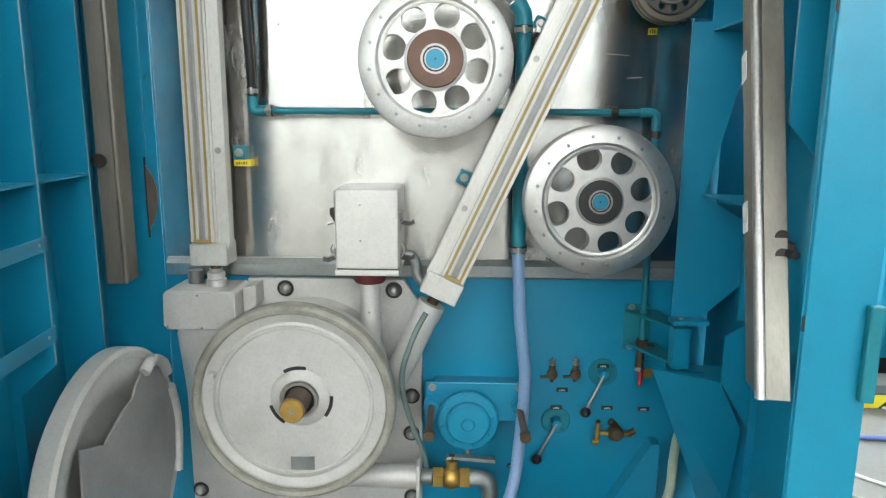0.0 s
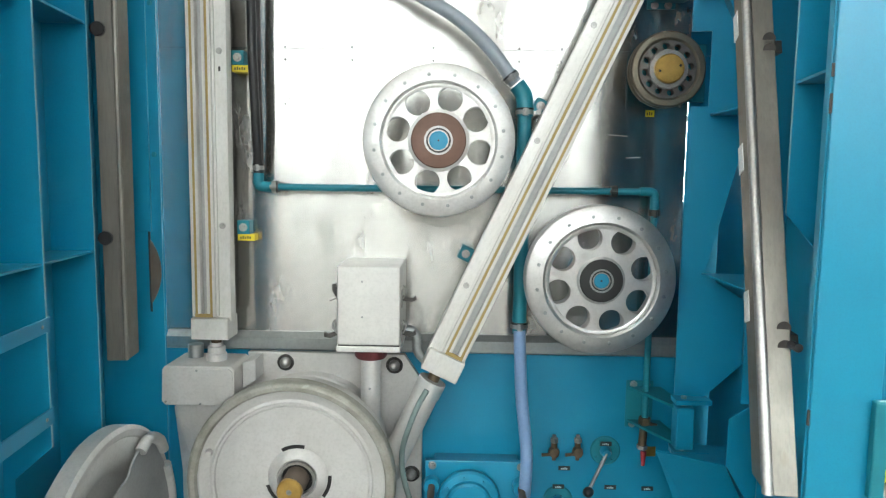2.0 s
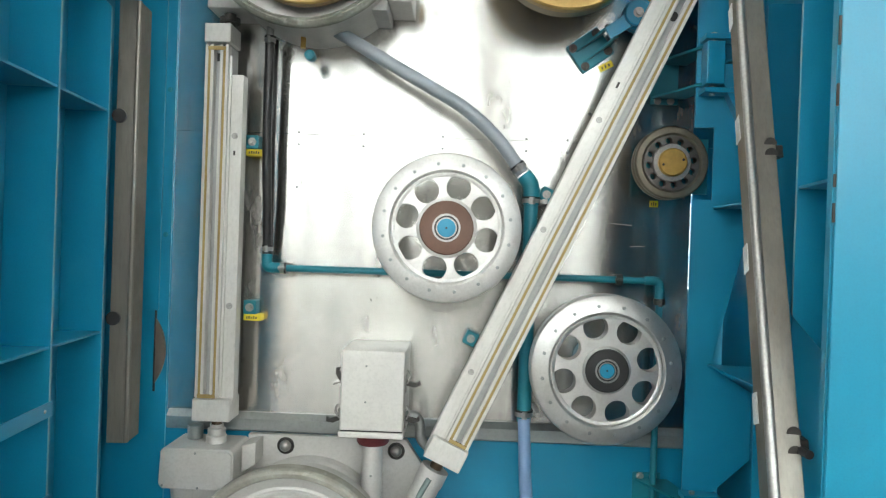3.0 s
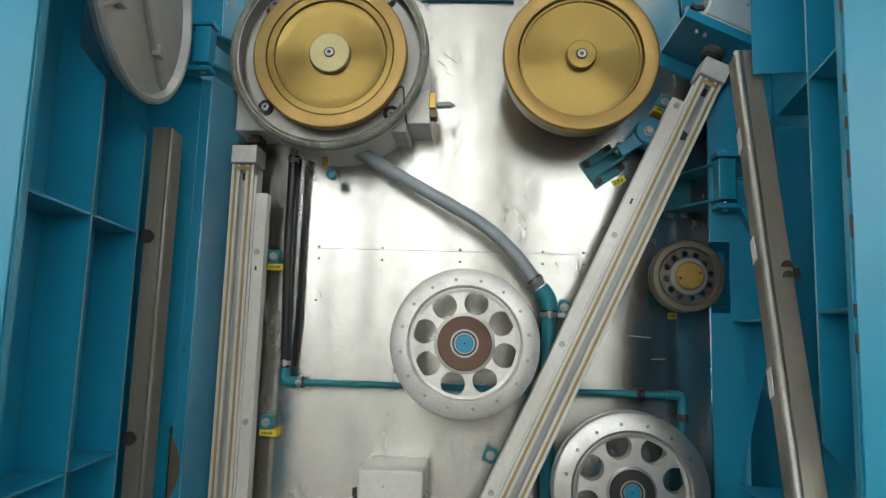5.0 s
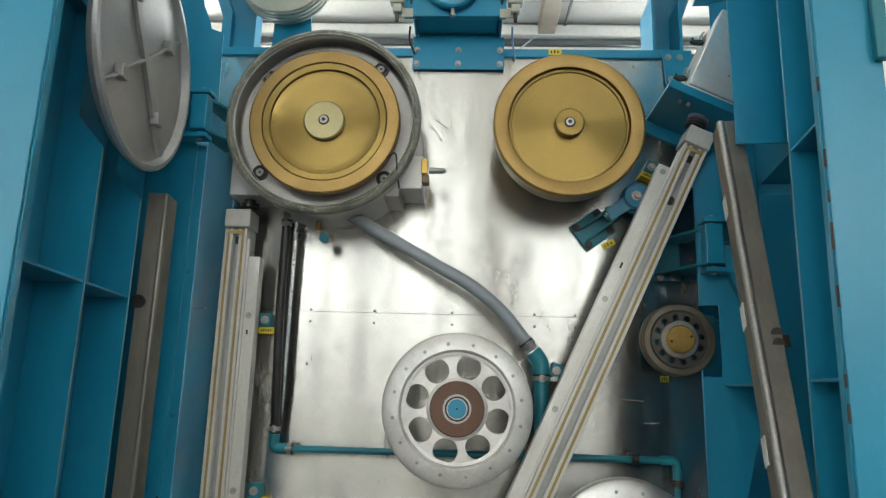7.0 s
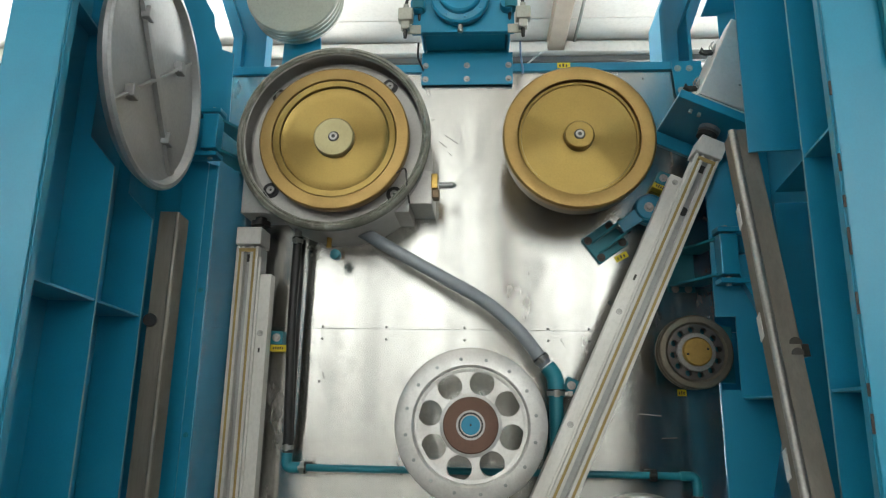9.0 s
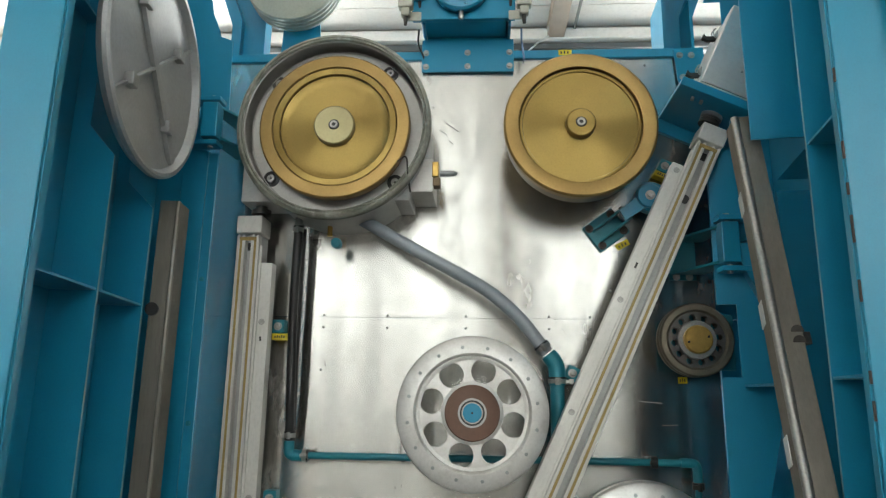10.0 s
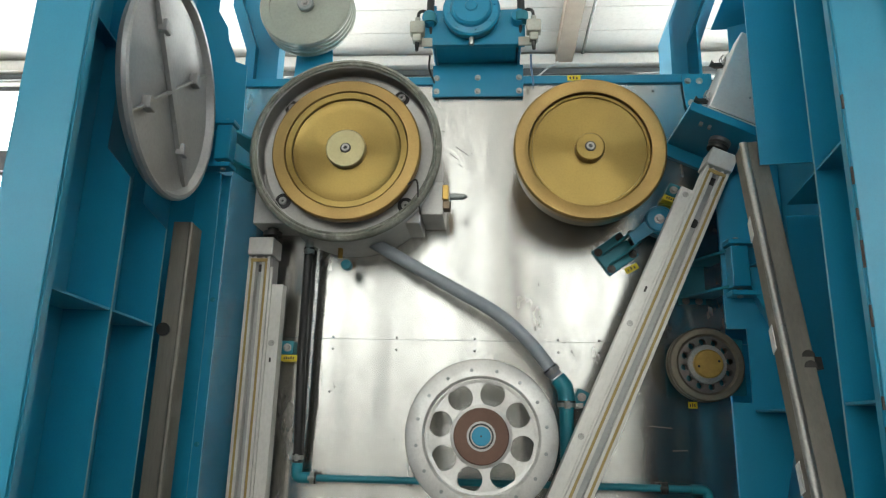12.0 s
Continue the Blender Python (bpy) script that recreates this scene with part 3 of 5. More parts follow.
# ---- gold discs ----
def cylinder_head_bolt(parent, x, y, z):
    # flat black disc gives the recess its shade; nothing is sunk
    part("bolt_recess_shade", lathe([(0, 0), (0.028, 0), (0.028, 0.003), (0, 0.003)], (x, y, z), 24), BLACK, parent)
    part("bolt_head", lathe([(0.005, 0.004), (0.005, -0.008), (0.012, -0.008), (0.014, -0.006), (0.014, 0)], (x, y, z), 20), CHROME, parent, smooth=40)


GL = (-0.454, 2.106, 2.707)
hl = thing("wheel_housing", "round cast housing with worn grey rim round a gold disc", "wheel housing", (GL[0], PY, GL[2]))
HC = (-0.460, 2.115, 2.716)
part("shell", lathe([(0.304, 0.004), (0.308, 0), (0.327, 0), (0.331, 0.006), (0.331, 0.02), (0.322, 0.06), (0.322, PY - HC[1] - 0.002), (0, PY - HC[1] - 0.002), (0, 0.072), (0.298, 0.072), (0.303, 0.066)], HC, 96, closed=False), CAST, hl, smooth=30)
part("rim_seal", lathe([(0.306, -0.006), (0.31, -0.01), (0.315, -0.006), (0.32, -0.010), (0.327, -0.006), (0.333, 0.004), (0.334, 0.018), (0.3305, 0.022), (0.3305, -0.002), (0.306, -0.002)], HC, 96, closed=True), SEALGREY, hl, "worn grey-green rim seal", smooth=25)
for a in (50, 140, 218, 318):
    cylinder_head_bolt(hl, HC[0] + 0.281 * math.cos(radians(a)), HC[1] + 0.069, HC[2] + 0.281 * math.sin(radians(a)))
part("side_lug", box(-0.200, -0.122, 2.20, PY - 0.002, 2.50, 2.62, 0.004), CAST, hl)
part("side_lug", box(-0.285, -0.2005, 2.20, PY - 0.002, 2.47, 2.56, 0.004), CAST, hl)
part("side_lug", box(-0.80, -0.675, 2.23, PY - 0.002, 2.475, 2.66, 0.004), CAST, hl)
part("latch_hook", tube([(-0.235, 2.10, 2.575), (-0.205, 2.09, 2.585), (-0.20, 2.11, 2.53), (-0.20, 2.195, 2.50)], 0.003, 8, 5), DARK, hl)
gd = thing("gold_disc", "gold anodised grinding disc with stepped rings", "disc", (GL[0], PY, GL[2]), group="gold discs")
part("outer_ring", lathe([(0.2125, 0.003), (0.215, 0), (0.252, 0), (0.257, 0.005), (0.257, 0.03), (0.25, 0.036), (0.2125, 0.036)], GL, 96, closed=True), GOLDRIM, gd, "satin gold rim", smooth=30)
part("middle_ring", lathe([(0.1875, 0.006), (0.190, 0.004), (0.2095, 0.004), (0.2122, 0.008), (0.2122, 0.036), (0.1875, 0.036)], GL, 96, closed=True), GOLD, gd, smooth=30)
part("face", lathe([(0.0, 0.020), (0.150, 0.020), (0.165, 0.0192), (0.177, 0.0172), (0.185, 0.0145), (0.187, 0.016), (0.187, 0.0355), (0, 0.0355)], GL, 96), GOLD, gd, "brushed gold face", smooth=30)
part("hub", lathe([(0, -0.004), (0.065, -0.004), (0.069, 0.0), (0.069, 0.0195), (0, 0.0195)], GL, 56), GOLDHUB, gd, "pale gold hub cap", smooth=40)
# black disc on the hub front for the shade of the screw's recess
part("screw_recess_shade", lathe([(0, -0.0057), (0.017, -0.0057), (0.019, -0.0035), (0, -0.0035)], GL, 24), BLACK, gd)
part("hub_screw", lathe([(0.007, -0.005), (0.007, -0.009), (0.013, -0.009), (0.014, -0.0045), (0.007, -0.0045)], GL, 20, closed=True), CHROME, gd)
part("spindle", cyl((GL[0], GL[1] + 0.034, GL[2]), (GL[0], GL[1] + 0.079, GL[2]), 0.10, 40), DARK, gd, smooth=40)
part("back_plate", lathe([(0.12, 0.0365), (0.245, 0.0365), (0.25, 0.04), (0.25, 0.055), (0.12, 0.055)], GL, 72, closed=True), BROWN, gd, smooth=40)

GR = (0.370, 2.106, 2.707)
gr = thing("gold_disc", "gold anodised grinding disc on a grey drum", "disc", (GR[0], PY, GR[2]), group="gold discs")
part("rim", lathe([(0.204, 0.002), (0.208, 0), (0.247, 0), (0.2535, 0.006), (0.2535, 0.03), (0.204, 0.03)], GR, 96, closed=True), GOLDRIM, gr, "worn brownish gold rim", smooth=30)
part("face", lathe([(0, 0.020), (0.190, 0.020), (0.192, 0.014), (0.199, 0.014), (0.2035, 0.018), (0.2035, 0.029), (0, 0.029)], GR, 96), GOLD, gr, "brushed gold face", smooth=35)
part("hub", lathe([(0, -0.010), (0.045, -0.010), (0.049, -0.006), (0.049, 0.0195), (0, 0.0195)], GR, 56), GOLD, gr, smooth=40)
# as on the left disc: recess shade as a raised black disc
part("screw_recess_shade", lathe([(0, -0.0117), (0.017, -0.0117), (0.019, -0.0095), (0, -0.0095)], GR, 24), BLACK, gr)
part("hub_screw", lathe([(0.007, -0.011), (0.007, -0.015), (0.013, -0.015), (0.014, -0.0105), (0.007, -0.0105)], GR, 20, closed=True), CHROME, gr)
part("drum", lathe([(0.0, 0.0305), (0.242, 0.0305), (0.246, 0.036), (0.246, 0.095), (0.225, 0.115), (0.12, 0.13), (0.12, PY - GR[1] - 0.003), (0, PY - GR[1] - 0.003)], GR, 96), surface("drum_grey", (0.17, 0.13, 0.065), (0.13, 0.10, 0.05), 0.25, 0.38, 0.85), gr, "dull bronze drum side", smooth=35)

# ---- lower wheel drum ----
LC = (-0.431, 2.035, 0.697)
ld = thing("wheel_drum", "large silver cast drum cover with worn rim", "drum cover", (LC[0], PY, LC[2]))
part("rim", lathe([(0.296, 0.014), (0.302, 0.003), (0.315, 0.0), (0.323, 0.003), (0.328, 0.012), (0.329, 0.05), (0.318, 0.06), (0.301, 0.06), (0.301, 0.02)], LC, 96, closed=True), RIMGREY, ld, "worn grey-green rim", smooth=25)
part("shell", lathe([(0.0, 0.028), (0.243, 0.028), (0.247, 0.022), (0.254, 0.022), (0.258, 0.028), (0.266, 0.030), (0.288, 0.022), (0.295, 0.0205), (0.3005, 0.022), (0.3005, 0.0605), (0.302, 0.062), (0.304, 0.155), (0.296, 0.165), (0.232, 0.175), (0.232, 0.318), (0, 0.318)], LC, 96), CAST, ld, smooth=30)
part("hub_ring", lathe([(0.058, 0.020), (0.064, 0.014), (0.088, 0.02), (0.096, 0.0275), (0.058, 0.0275)], (LC[0] + 0.02, LC[1], LC[2] + 0.015), 56, closed=True), CAST, ld, smooth=30)
# shell is closed here; a thin black disc stands for the bore's shade
part("bore", lathe([(0, 0.0272), (0.058, 0.0272), (0.058, 0.0268), (0, 0.0268)], (LC[0] + 0.02, LC[1], LC[2] + 0.015), 48), BLACK, ld, "black disc for the shade in the bore")
part("bore_wall", lathe([(0.050, 0.006), (0.058, 0.006), (0.058, 0.0265), (0.050, 0.0265)], (LC[0] + 0.02, LC[1], LC[2] + 0.015), 48, closed=True), CHROME, ld, smooth=40)
part("shaft", cyl((LC[0] + 0.012, LC[1] - 0.03, LC[2] + 0.004), (LC[0] + 0.02, LC[1] + 0.026, LC[2] + 0.018), 0.038, 32), RUST, ld, smooth=40)
part("shaft_cap", lathe([(0, -0.052), (0.035, -0.052), (0.039, -0.048), (0.039, -0.031), (0, -0.031)], (LC[0] + 0.010, LC[1], LC[2] + 0.002), 40), BRASS, ld, "brass shaft end cap", smooth=40)
bolt(ld, (LC[0] + 0.010, LC[1] - 0.052, LC[2] + 0.002), 0.006, 0.004)
for a in (78, -38, 196):
    part("slot", lathe([(0.094, 0.0262), (0.106, 0.0262), (0.106, 0.0279), (0.094, 0.0279)], (LC[0] + 0.02, LC[1], LC[2] + 0.015), 12, closed=True, arc=(radians(a), radians(a + 42))), BLACK, ld)
part("plate_mark", box(LC[0] - 0.018, LC[0] + 0.06, LC[1] + 0.0245, LC[1] + 0.0279, LC[2] - 0.235, LC[2] - 0.187, 0.001), LEDGE, ld, "small grey plate")
part("nozzle", cyl((LC[0] - 0.262, LC[1] + 0.03, LC[2] + 0.09), (LC[0] - 0.255, LC[1] - 0.0, LC[2] + 0.095), 0.014, 14, 0.008), CAST, ld)

cb = thing("casting_plate", "silver painted casting plate with domed bolts", "casting", (-0.48, PY, 0.5))
part("plate", prism([(-0.655, 1.036), (-0.102, 1.036), (-0.036, 0.94), (-0.036, 0.13), (-0.90, 0.13), (-0.90, 0.60), (-0.925, 0.83), (-0.86, 0.91), (-0.655, 0.91)], PY - 0.04, PY - 0.009, bevel=0.003), CAST, cb)
part("raised_collar", lathe([(0.235, 0.0), (0.255, 0.0), (0.268, 0.012), (0.274, 0.045), (0.235, 0.045)], (LC[0], PY - 0.0865, LC[2]), 80, closed=True), CAST, cb, smooth=30)
for x, z in ((-0.522, 1.0), (-0.136, 0.997), (-0.073, 0.60), (-0.075, 0.455), (-0.073, 0.20), (-0.873, 0.212)):
    part("bolt_seat", lathe([(0, -0.002), (0.027, -0.002), (0.03, 0.0), (0, 0.0)], (x, PY - 0.04, z), 24), DARK, cb)
    bolt(cb, (x, PY - 0.042, z), 0.02, 0.022, CHROME, False, True)

gb = thing("gear_box", "silver painted corner gear housing with chamfered lid", "gear housing", (-0.77, PY, 0.96))
part("body", prism([(-0.888, 1.018), (-0.876, 1.03), (-0.66, 1.03), (-0.648, 1.018), (-0.648, 0.912), (-0.662, 0.896), (-0.88, 0.896), (-0.892, 0.91)], 2.18, PY - 0.041, bevel=0.004), CAST, gb)
part("lid", prism([(-0.884, 1.012), (-0.872, 1.024), (-0.664, 1.024), (-0.652, 1.012), (-0.652, 0.916), (-0.666, 0.90), (-0.876, 0.90), (-0.888, 0.914)], 2.172, 2.1795, bevel=0.002), CAST, gb)
part("side_web", prism([(-0.647, 1.022), (-0.60, 1.034), (-0.60, 0.96), (-0.647, 0.93)], 2.26, PY - 0.041, bevel=0.003), CAST, gb)
for x, z in ((-0.77, 1.017), (-0.66, 0.912), (-0.76, 0.905), (-0.875, 0.91)):
    bolt(gb, (x, 2.172, z), 0.004, 0.003, LEDGE, False, True)
part("collar", lathe([(0, 0), (0.034, 0), (0.034, 0.022), (0.029, 0.026), (0.029, 0.046), (0.022, 0.05), (0.022, 0.06), (0, 0.06)], (-0.735, 2.265, 1.0305), 28, axis="z"), MACHINED, gb, smooth=40)
part("spindle", cyl((-0.735, 2.265, 1.09), (-0.735, 2.265, 1.106), 0.017, 20), BRONZE, gb)
part("grey_stub", cyl((-0.82, 2.30, 1.03), (-0.82, 2.30, 1.075), 0.026, 20), LEDGE, gb, smooth=40)
part("lower_skirt", prism([(-0.865, 0.895), (-0.665, 0.895), (-0.70, 0.78), (-0.80, 0.66), (-0.845, 0.80)], 2.22, PY - 0.041, bevel=0.003), CAST, gb)


# ---- clamp, latch ----
def toggle_latch(parent, m):
    """A spring catch in its own frame: plate, loop and lever towards -x."""
    for nm, b, mt in (("latch_plate", box(-0.004, 0.0, -0.012, 0.012, -0.03, 0.03, 0.001), CHROME),
                      ("latch_lever", prism([(-0.05, -0.004), (-0.046, 0.012), (-0.038, 0.002), (-0.004, 0.008), (-0.004, -0.006), (-0.03, -0.012)], -0.008, 0.008), DARK),
                      ("latch_loop", tube([(-0.006, -0.008, 0.0), (-0.016, -0.009, 0.025), (-0.006, 0, 0.042), (-0.016, 0.009, 0.025), (-0.006, 0.008, 0.0)], 0.0025, 6, 4), CHROME)):
        b.transform(m)
        part(nm, b, mt, parent)


bx_ = thing("terminal_box", "grey aluminium sheet box with side latches", "box", (-0.2, PY, 1.2))
part("shell", box(-0.303, -0.100, 2.15, PY - 0.002, 1.118, 1.374, 0.005), BOXALU, bx_)
part("bottom_lip", box(-0.306, -0.098, 2.145, PY - 0.032, 1.096, 1.1145, 0.003), BOXALU, bx_)
part("gap", box(-0.300, -0.103, 2.154, PY - 0.04, 1.1145, 1.1185), BLACK, bx_)
for z in (1.325, 1.21):
    bolt(bx_, (-0.222, 2.15, z), 0.0035, 0.003, LEDGE, False, True)
for z, dx in ((1.265, 0), (1.15, -0.012)):
    toggle_latch(bx_, Matrix.Translation((-0.303, 2.19, z)) @ Matrix.Rotation(radians(-12 if dx else 70), 4, "Y"))
    toggle_latch(bx_, Matrix.Translation((-0.100, 2.20, z)) @ Matrix.Rotation(radians(180), 4, "Z"))
pp = thing("drop_pipe", "silver pipe with dark red rubber collar under the box", "pipe", (-0.2, 2.24, 0.9))
part("collar", lathe([(0, 0), (0.048, 0), (0.054, 0.008), (0.054, 0.03), (0, 0.0415)], (-0.205, 2.245, 1.054), 36, axis="z"), REDRUBBER, pp, "dark red rubber collar", smooth=40)
part("pipe", cyl((-0.205, 2.245, 1.053), (-0.205, 2.245, 0.70), 0.034, 28), CAST, pp, smooth=40)
bolt(pp, (-0.205, 2.2115, 0.955), 0.004, 0.003, LEDGE, False, True)
el = thing("drain_elbow", "dull steel hose elbow at the box side", "elbow pipe", (-0.07, 2.25, 1.1))
part("pipe", tube([(-0.098, 2.26, 1.145), (-0.07, 2.26, 1.145), (-0.052, 2.26, 1.12), (-0.05, 2.26, 1.08), (-0.035, 2.26, 1.055), (-0.015, 2.26, 1.04)], 0.017, 14, 6), LEDGE, el, smooth=40)
part("nut", cyl((-0.022, 2.26, 1.046), (-0.002, 2.26, 1.032), 0.02, 6), BRASS, el)
it = thing("slanted_tube", "silver slanted tube that joins the drum housing", "tube", (-0.05, 2.2, 0.9))
d25 = Vector((math.sin(radians(24.9)), 0, math.cos(radians(24.9))))
top = Vector((0.004, 2.215, 0.988))
part("tube", cyl(top, top - 0.36 * d25, 0.044, 28), CAST, it, smooth=40)
part("sleeve", cyl(top + 0.002 * d25, top - 0.05 * d25, 0.047, 28), CAST, it, smooth=40)
part("spindle", cyl(top + 0.002 * d25, top + 0.04 * d25, 0.02, 20), BRONZE, it, smooth=40)
gt = thing("grey_hose", "thin grey hose bent beside the slanted tube", "hose", (-0.06, 2.2, 0.6))
part("hose", tube([(-0.012, 2.165, 0.97), (-0.04, 2.155, 0.92), (-0.068, 2.15, 0.85), (-0.090, 2.15, 0.77), (-0.086, 2.155, 0.68), (-0.055, 2.16, 0.57), (-0.022, 2.18, 0.47), (-0.012, 2.24, 0.36)], 0.0095, 12, 6), surface("grey_green_hose", (0.17, 0.23, 0.22), (0.14, 0.19, 0.18), 0.35, 0.5), gt, smooth=60)


# ---- guide rails ----
def guide_rail(label, m, length, s):
    """A slotted guide rail in its own frame: z along, x across, front at y = 0; s: +1 flange at +x, -1 at -x."""
    r = thing("guide_rail", label, "guide rail", rot=m, group="guide rails")
    L = length

    def bxx(a, b_, y0, y1, z0, z1, bev=0.0, into=None):
        x0, x1 = sorted((s * (a - 0.0625), s * (b_ - 0.0625)))
        return box(x0, x1, y0, y1, z0, z1, bev, into)
    part("back_bar", bxx(0.002, 0.076, 0.030, 0.105, 0.07, L - 0.06, 0.002), SLOT, r, "grey groove floor", local=True)
    for a, b_ in ((0.0, 0.0095), (0.0185, 0.0285), (0.0495, 0.0595), (0.0685, 0.078)):
        part("ridge", bxx(a, b_, 0.0, 0.0295, 0.075, L - 0.065, 0.0015), RAIL, r, local=True)
    bxx_seal = bmesh.new()
    for a, b_ in ((0.0095, 0.0185), (0.0595, 0.0685)):
        bxx(a, b_, 0.004, 0.0295, 0.085, L - 0.075, 0, bxx_seal)
    for z in (0.079, L - 0.079):
        bxx(0.0095, 0.0685, -0.0015, 0.004, z - 0.006, z + 0.006, 0, bxx_seal)
    part("seal_strip", bxx_seal, BRASSLINE, r, "brass-coloured seal strip", local=True)
    fl = bxx(0.0785, 0.124, 0.022, 0.07, 0.055, L - 0.16, 0.002)
    part("flange", fl, RAIL, r, local=True)
    part("flange_ridge", bxx(0.0785, 0.086, 0.012, 0.0215, 0.075, L - 0.10, 0.001), RAIL, r, local=True)
    part("end_cap", bxx(-0.006, 0.120, -0.004, 0.10, -0.004, 0.0695, 0.004), RAIL, r, "plain white end cap", local=True)
    part("end_cap", bxx(-0.004, 0.085, -0.004, 0.10, L - 0.0595, L + 0.004, 0.004), RAIL, r, "plain white end cap", local=True)
    part("slot_end", bxx(0.030, 0.048, 0.0285, 0.0299, L - 0.115, L - 0.088), BLACK, r, local=True)
    part("top_spindle", cyl((0, 0.05, L + 0.004), (0, 0.05, L + 0.05), 0.02, 20), DARK, r, smooth=40, local=True)
    part("top_nut", cyl((0, 0.05, L + 0.02), (0, 0.05, L + 0.036), 0.034, 24), DARK, r, smooth=40, local=True)
    return r


RL = guide_rail("white anodised upright guide rail with brass seal strips", Matrix.Translation((-0.743, 2.240, 1.108)), 1.315, 1)
RRm = Matrix.Translation((0.020, 2.156, 1.025)) @ Matrix.Rotation(radians(24.9), 4, "Y")
RR = guide_rail("white anodised slanted guide rail with brass seal strips", RRm, 1.865, -1)
for z, par in ((0.95, RL), (0.38, RL)):
    bolt(par, (0.038, 0.022, z), 0.0075, 0.006, CHROME, True, False, None, True)
for z in (0.3, 0.81, 1.20, 1.68):
    bolt(RR, (-0.04, 0.022 if z < 1.6 else 0.02, z), 0.007, 0.006, CHROME, True, False, None, True)
part("drive_mark", box(0.035, 0.041, 0.020, 0.0225, 0.885, 0.90), DARK, RL, local=True)
part("drive_mark", box(-0.041, -0.034, 0.020, 0.0225, 1.315, 1.335), DARK, RR, local=True)
part("sensor_hole", lathe([(0, -0.003), (0.014, -0.003), (0.016, 0.0), (0, 0.0)], (0.022, 0.0275, 1.60), 20), BLACK, RR, local=True)


def rail_clamp(x, z, rot, yellow=True, lab="blue square clamp block with bolt and yellow label below it"):
    c = thing("rail_clamp", lab if yellow else "blue square clamp block with bolt", "clamp", rot=Matrix.Translation((x, PY, z)) @ Matrix.Rotation(radians(rot), 4, "Y"), group="rail clamps")
    blk = part("block", box(-0.022, 0.022, -0.05, -0.001, -0.024, 0.024, 0.003), TEAL, c, local=True)
    bolt(blk, (0, -0.05, 0), 0.01, 0.011, CHROME, True, False, None, True)
    if yellow:
        lbx = thing("yellow_label", "small yellow label with dark markings on the sheet steel", "label", rot=Matrix.Translation((x + 0.008, PY - 0.04, z)) @ Matrix.Rotation(radians(rot), 4, "Y"), group="yellow labels")
        tagp = part("tag", box(-0.03, 0.03, -0.004, 0.038, -0.047, -0.0245, 0.001), YELLOW, lbx, local=True)
        b = bmesh.new()
        for i in range(5):
            box(-0.02 + i * 0.008, -0.0155 + i * 0.008, -0.0052, -0.0041, -0.041, -0.033 + 0.002 * (i % 2), 0, b)
        part("marking", b, INK, tagp, local=True)
    return c


rail_clamp(-0.672, 2.052, 0)
rail_clamp(-0.662, 1.478, 0)
rail_clamp(0.109, 1.398, 24.9, False)
rail_clamp(0.352, 1.902, 24.9, False)
rail_clamp(0.700, 2.640, 24.9)


# ---- pipes and hoses on the sheet ----
def hose_clip(parent, p, axis, r, mat=CHROME):
    """A worm-drive clip round a pipe at p along axis."""
    a = Vector(axis).normalized() * 0.007
    clip = part("hose_clip", cyl(Vector(p) - a, Vector(p) + a, r * 1.12, 20), mat, parent, "bright hose clip" if mat is CHROME else "", smooth=40)
    part("clip_band", cyl(Vector(p) + a * 1.1, Vector(p) + a * 2.0, r * 1.14, 20), BLACK, clip, smooth=40)
    part("clip_screw", cyl(Vector(p) + Vector((0, -r * 1.05, 0)) - a * 1.6, Vector(p) + Vector((0, -r * 1.05, 0)) + a * 1.6, r * 0.28 + 0.002, 8), mat, clip)


hp = thing("water_pipe", "thin teal-painted pipe across the sheet steel", "pipe", (0, PY, 1.62))
part("pipe", tube([(-0.585, 2.33, 1.619), (0.70, 2.33, 1.619)], 0.0115, 14, smooth=False), TEAL, hp, smooth=60)
part("elbow", tube([(-0.602, 2.33, 1.665), (-0.602, 2.33, 1.634), (-0.596, 2.33, 1.622), (-0.582, 2.33, 1.619), (-0.55, 2.33, 1.619)], 0.0185, 14, 6), TEAL, hp, smooth=60)
part("elbow", tube([(0.69, 2.33, 1.619), (0.725, 2.33, 1.619), (0.739, 2.33, 1.612), (0.743, 2.33, 1.595), (0.743, 2.33, 1.56)], 0.0155, 14, 6), TEAL, hp, smooth=60)
part("down_pipe", tube([(0.743, 2.33, 1.57), (0.743, 2.33, 0.82)], 0.0115, 14, smooth=False), TEAL, hp, smooth=60)
hose_clip(hp, (-0.547, 2.33, 1.619), (1, 0, 0), 0.018)
hose_clip(hp, (0.601, 2.33, 1.619), (1, 0, 0), 0.017, DARK)
hose_clip(hp, (0.743, 2.33, 1.545), (0, 0, 1), 0.017, DARK)
for x in (-0.547, 0.601):
    part("standoff", box(x - 0.012, x + 0.012, 2.335, PY - 0.001, 1.603, 1.635, 0.002), BLACK, hp)

bh = thing("black_hose", "thick black rubber hose hanging straight down", "hose", (-0.6, 2.29, 2.0))
part("hose", tube([(-0.602, 2.28, 2.40), (-0.604, 2.285, 2.1), (-0.600, 2.30, 1.85), (-0.602, 2.33, 1.668)], 0.0155, 16, 8), BLACK, bh, smooth=60)
part("second_hose", tube([(-0.596, 2.325, 2.40), (-0.598, 2.33, 2.0), (-0.597, 2.34, 1.72), (-0.600, 2.352, 1.66)], 0.011, 12, 8), BLACK, bh, smooth=60)
hose_clip(bh, (-0.602, 2.33, 1.683), (0, 0, 1), 0.017)
hose_clip(bh, (-0.602, 2.28, 2.385), (0, 0, 1), 0.017)
part("nipple", cyl((-0.602, 2.28, 2.395), (-0.602, 2.28, 2.43), 0.013, 14), CHROME, bh)

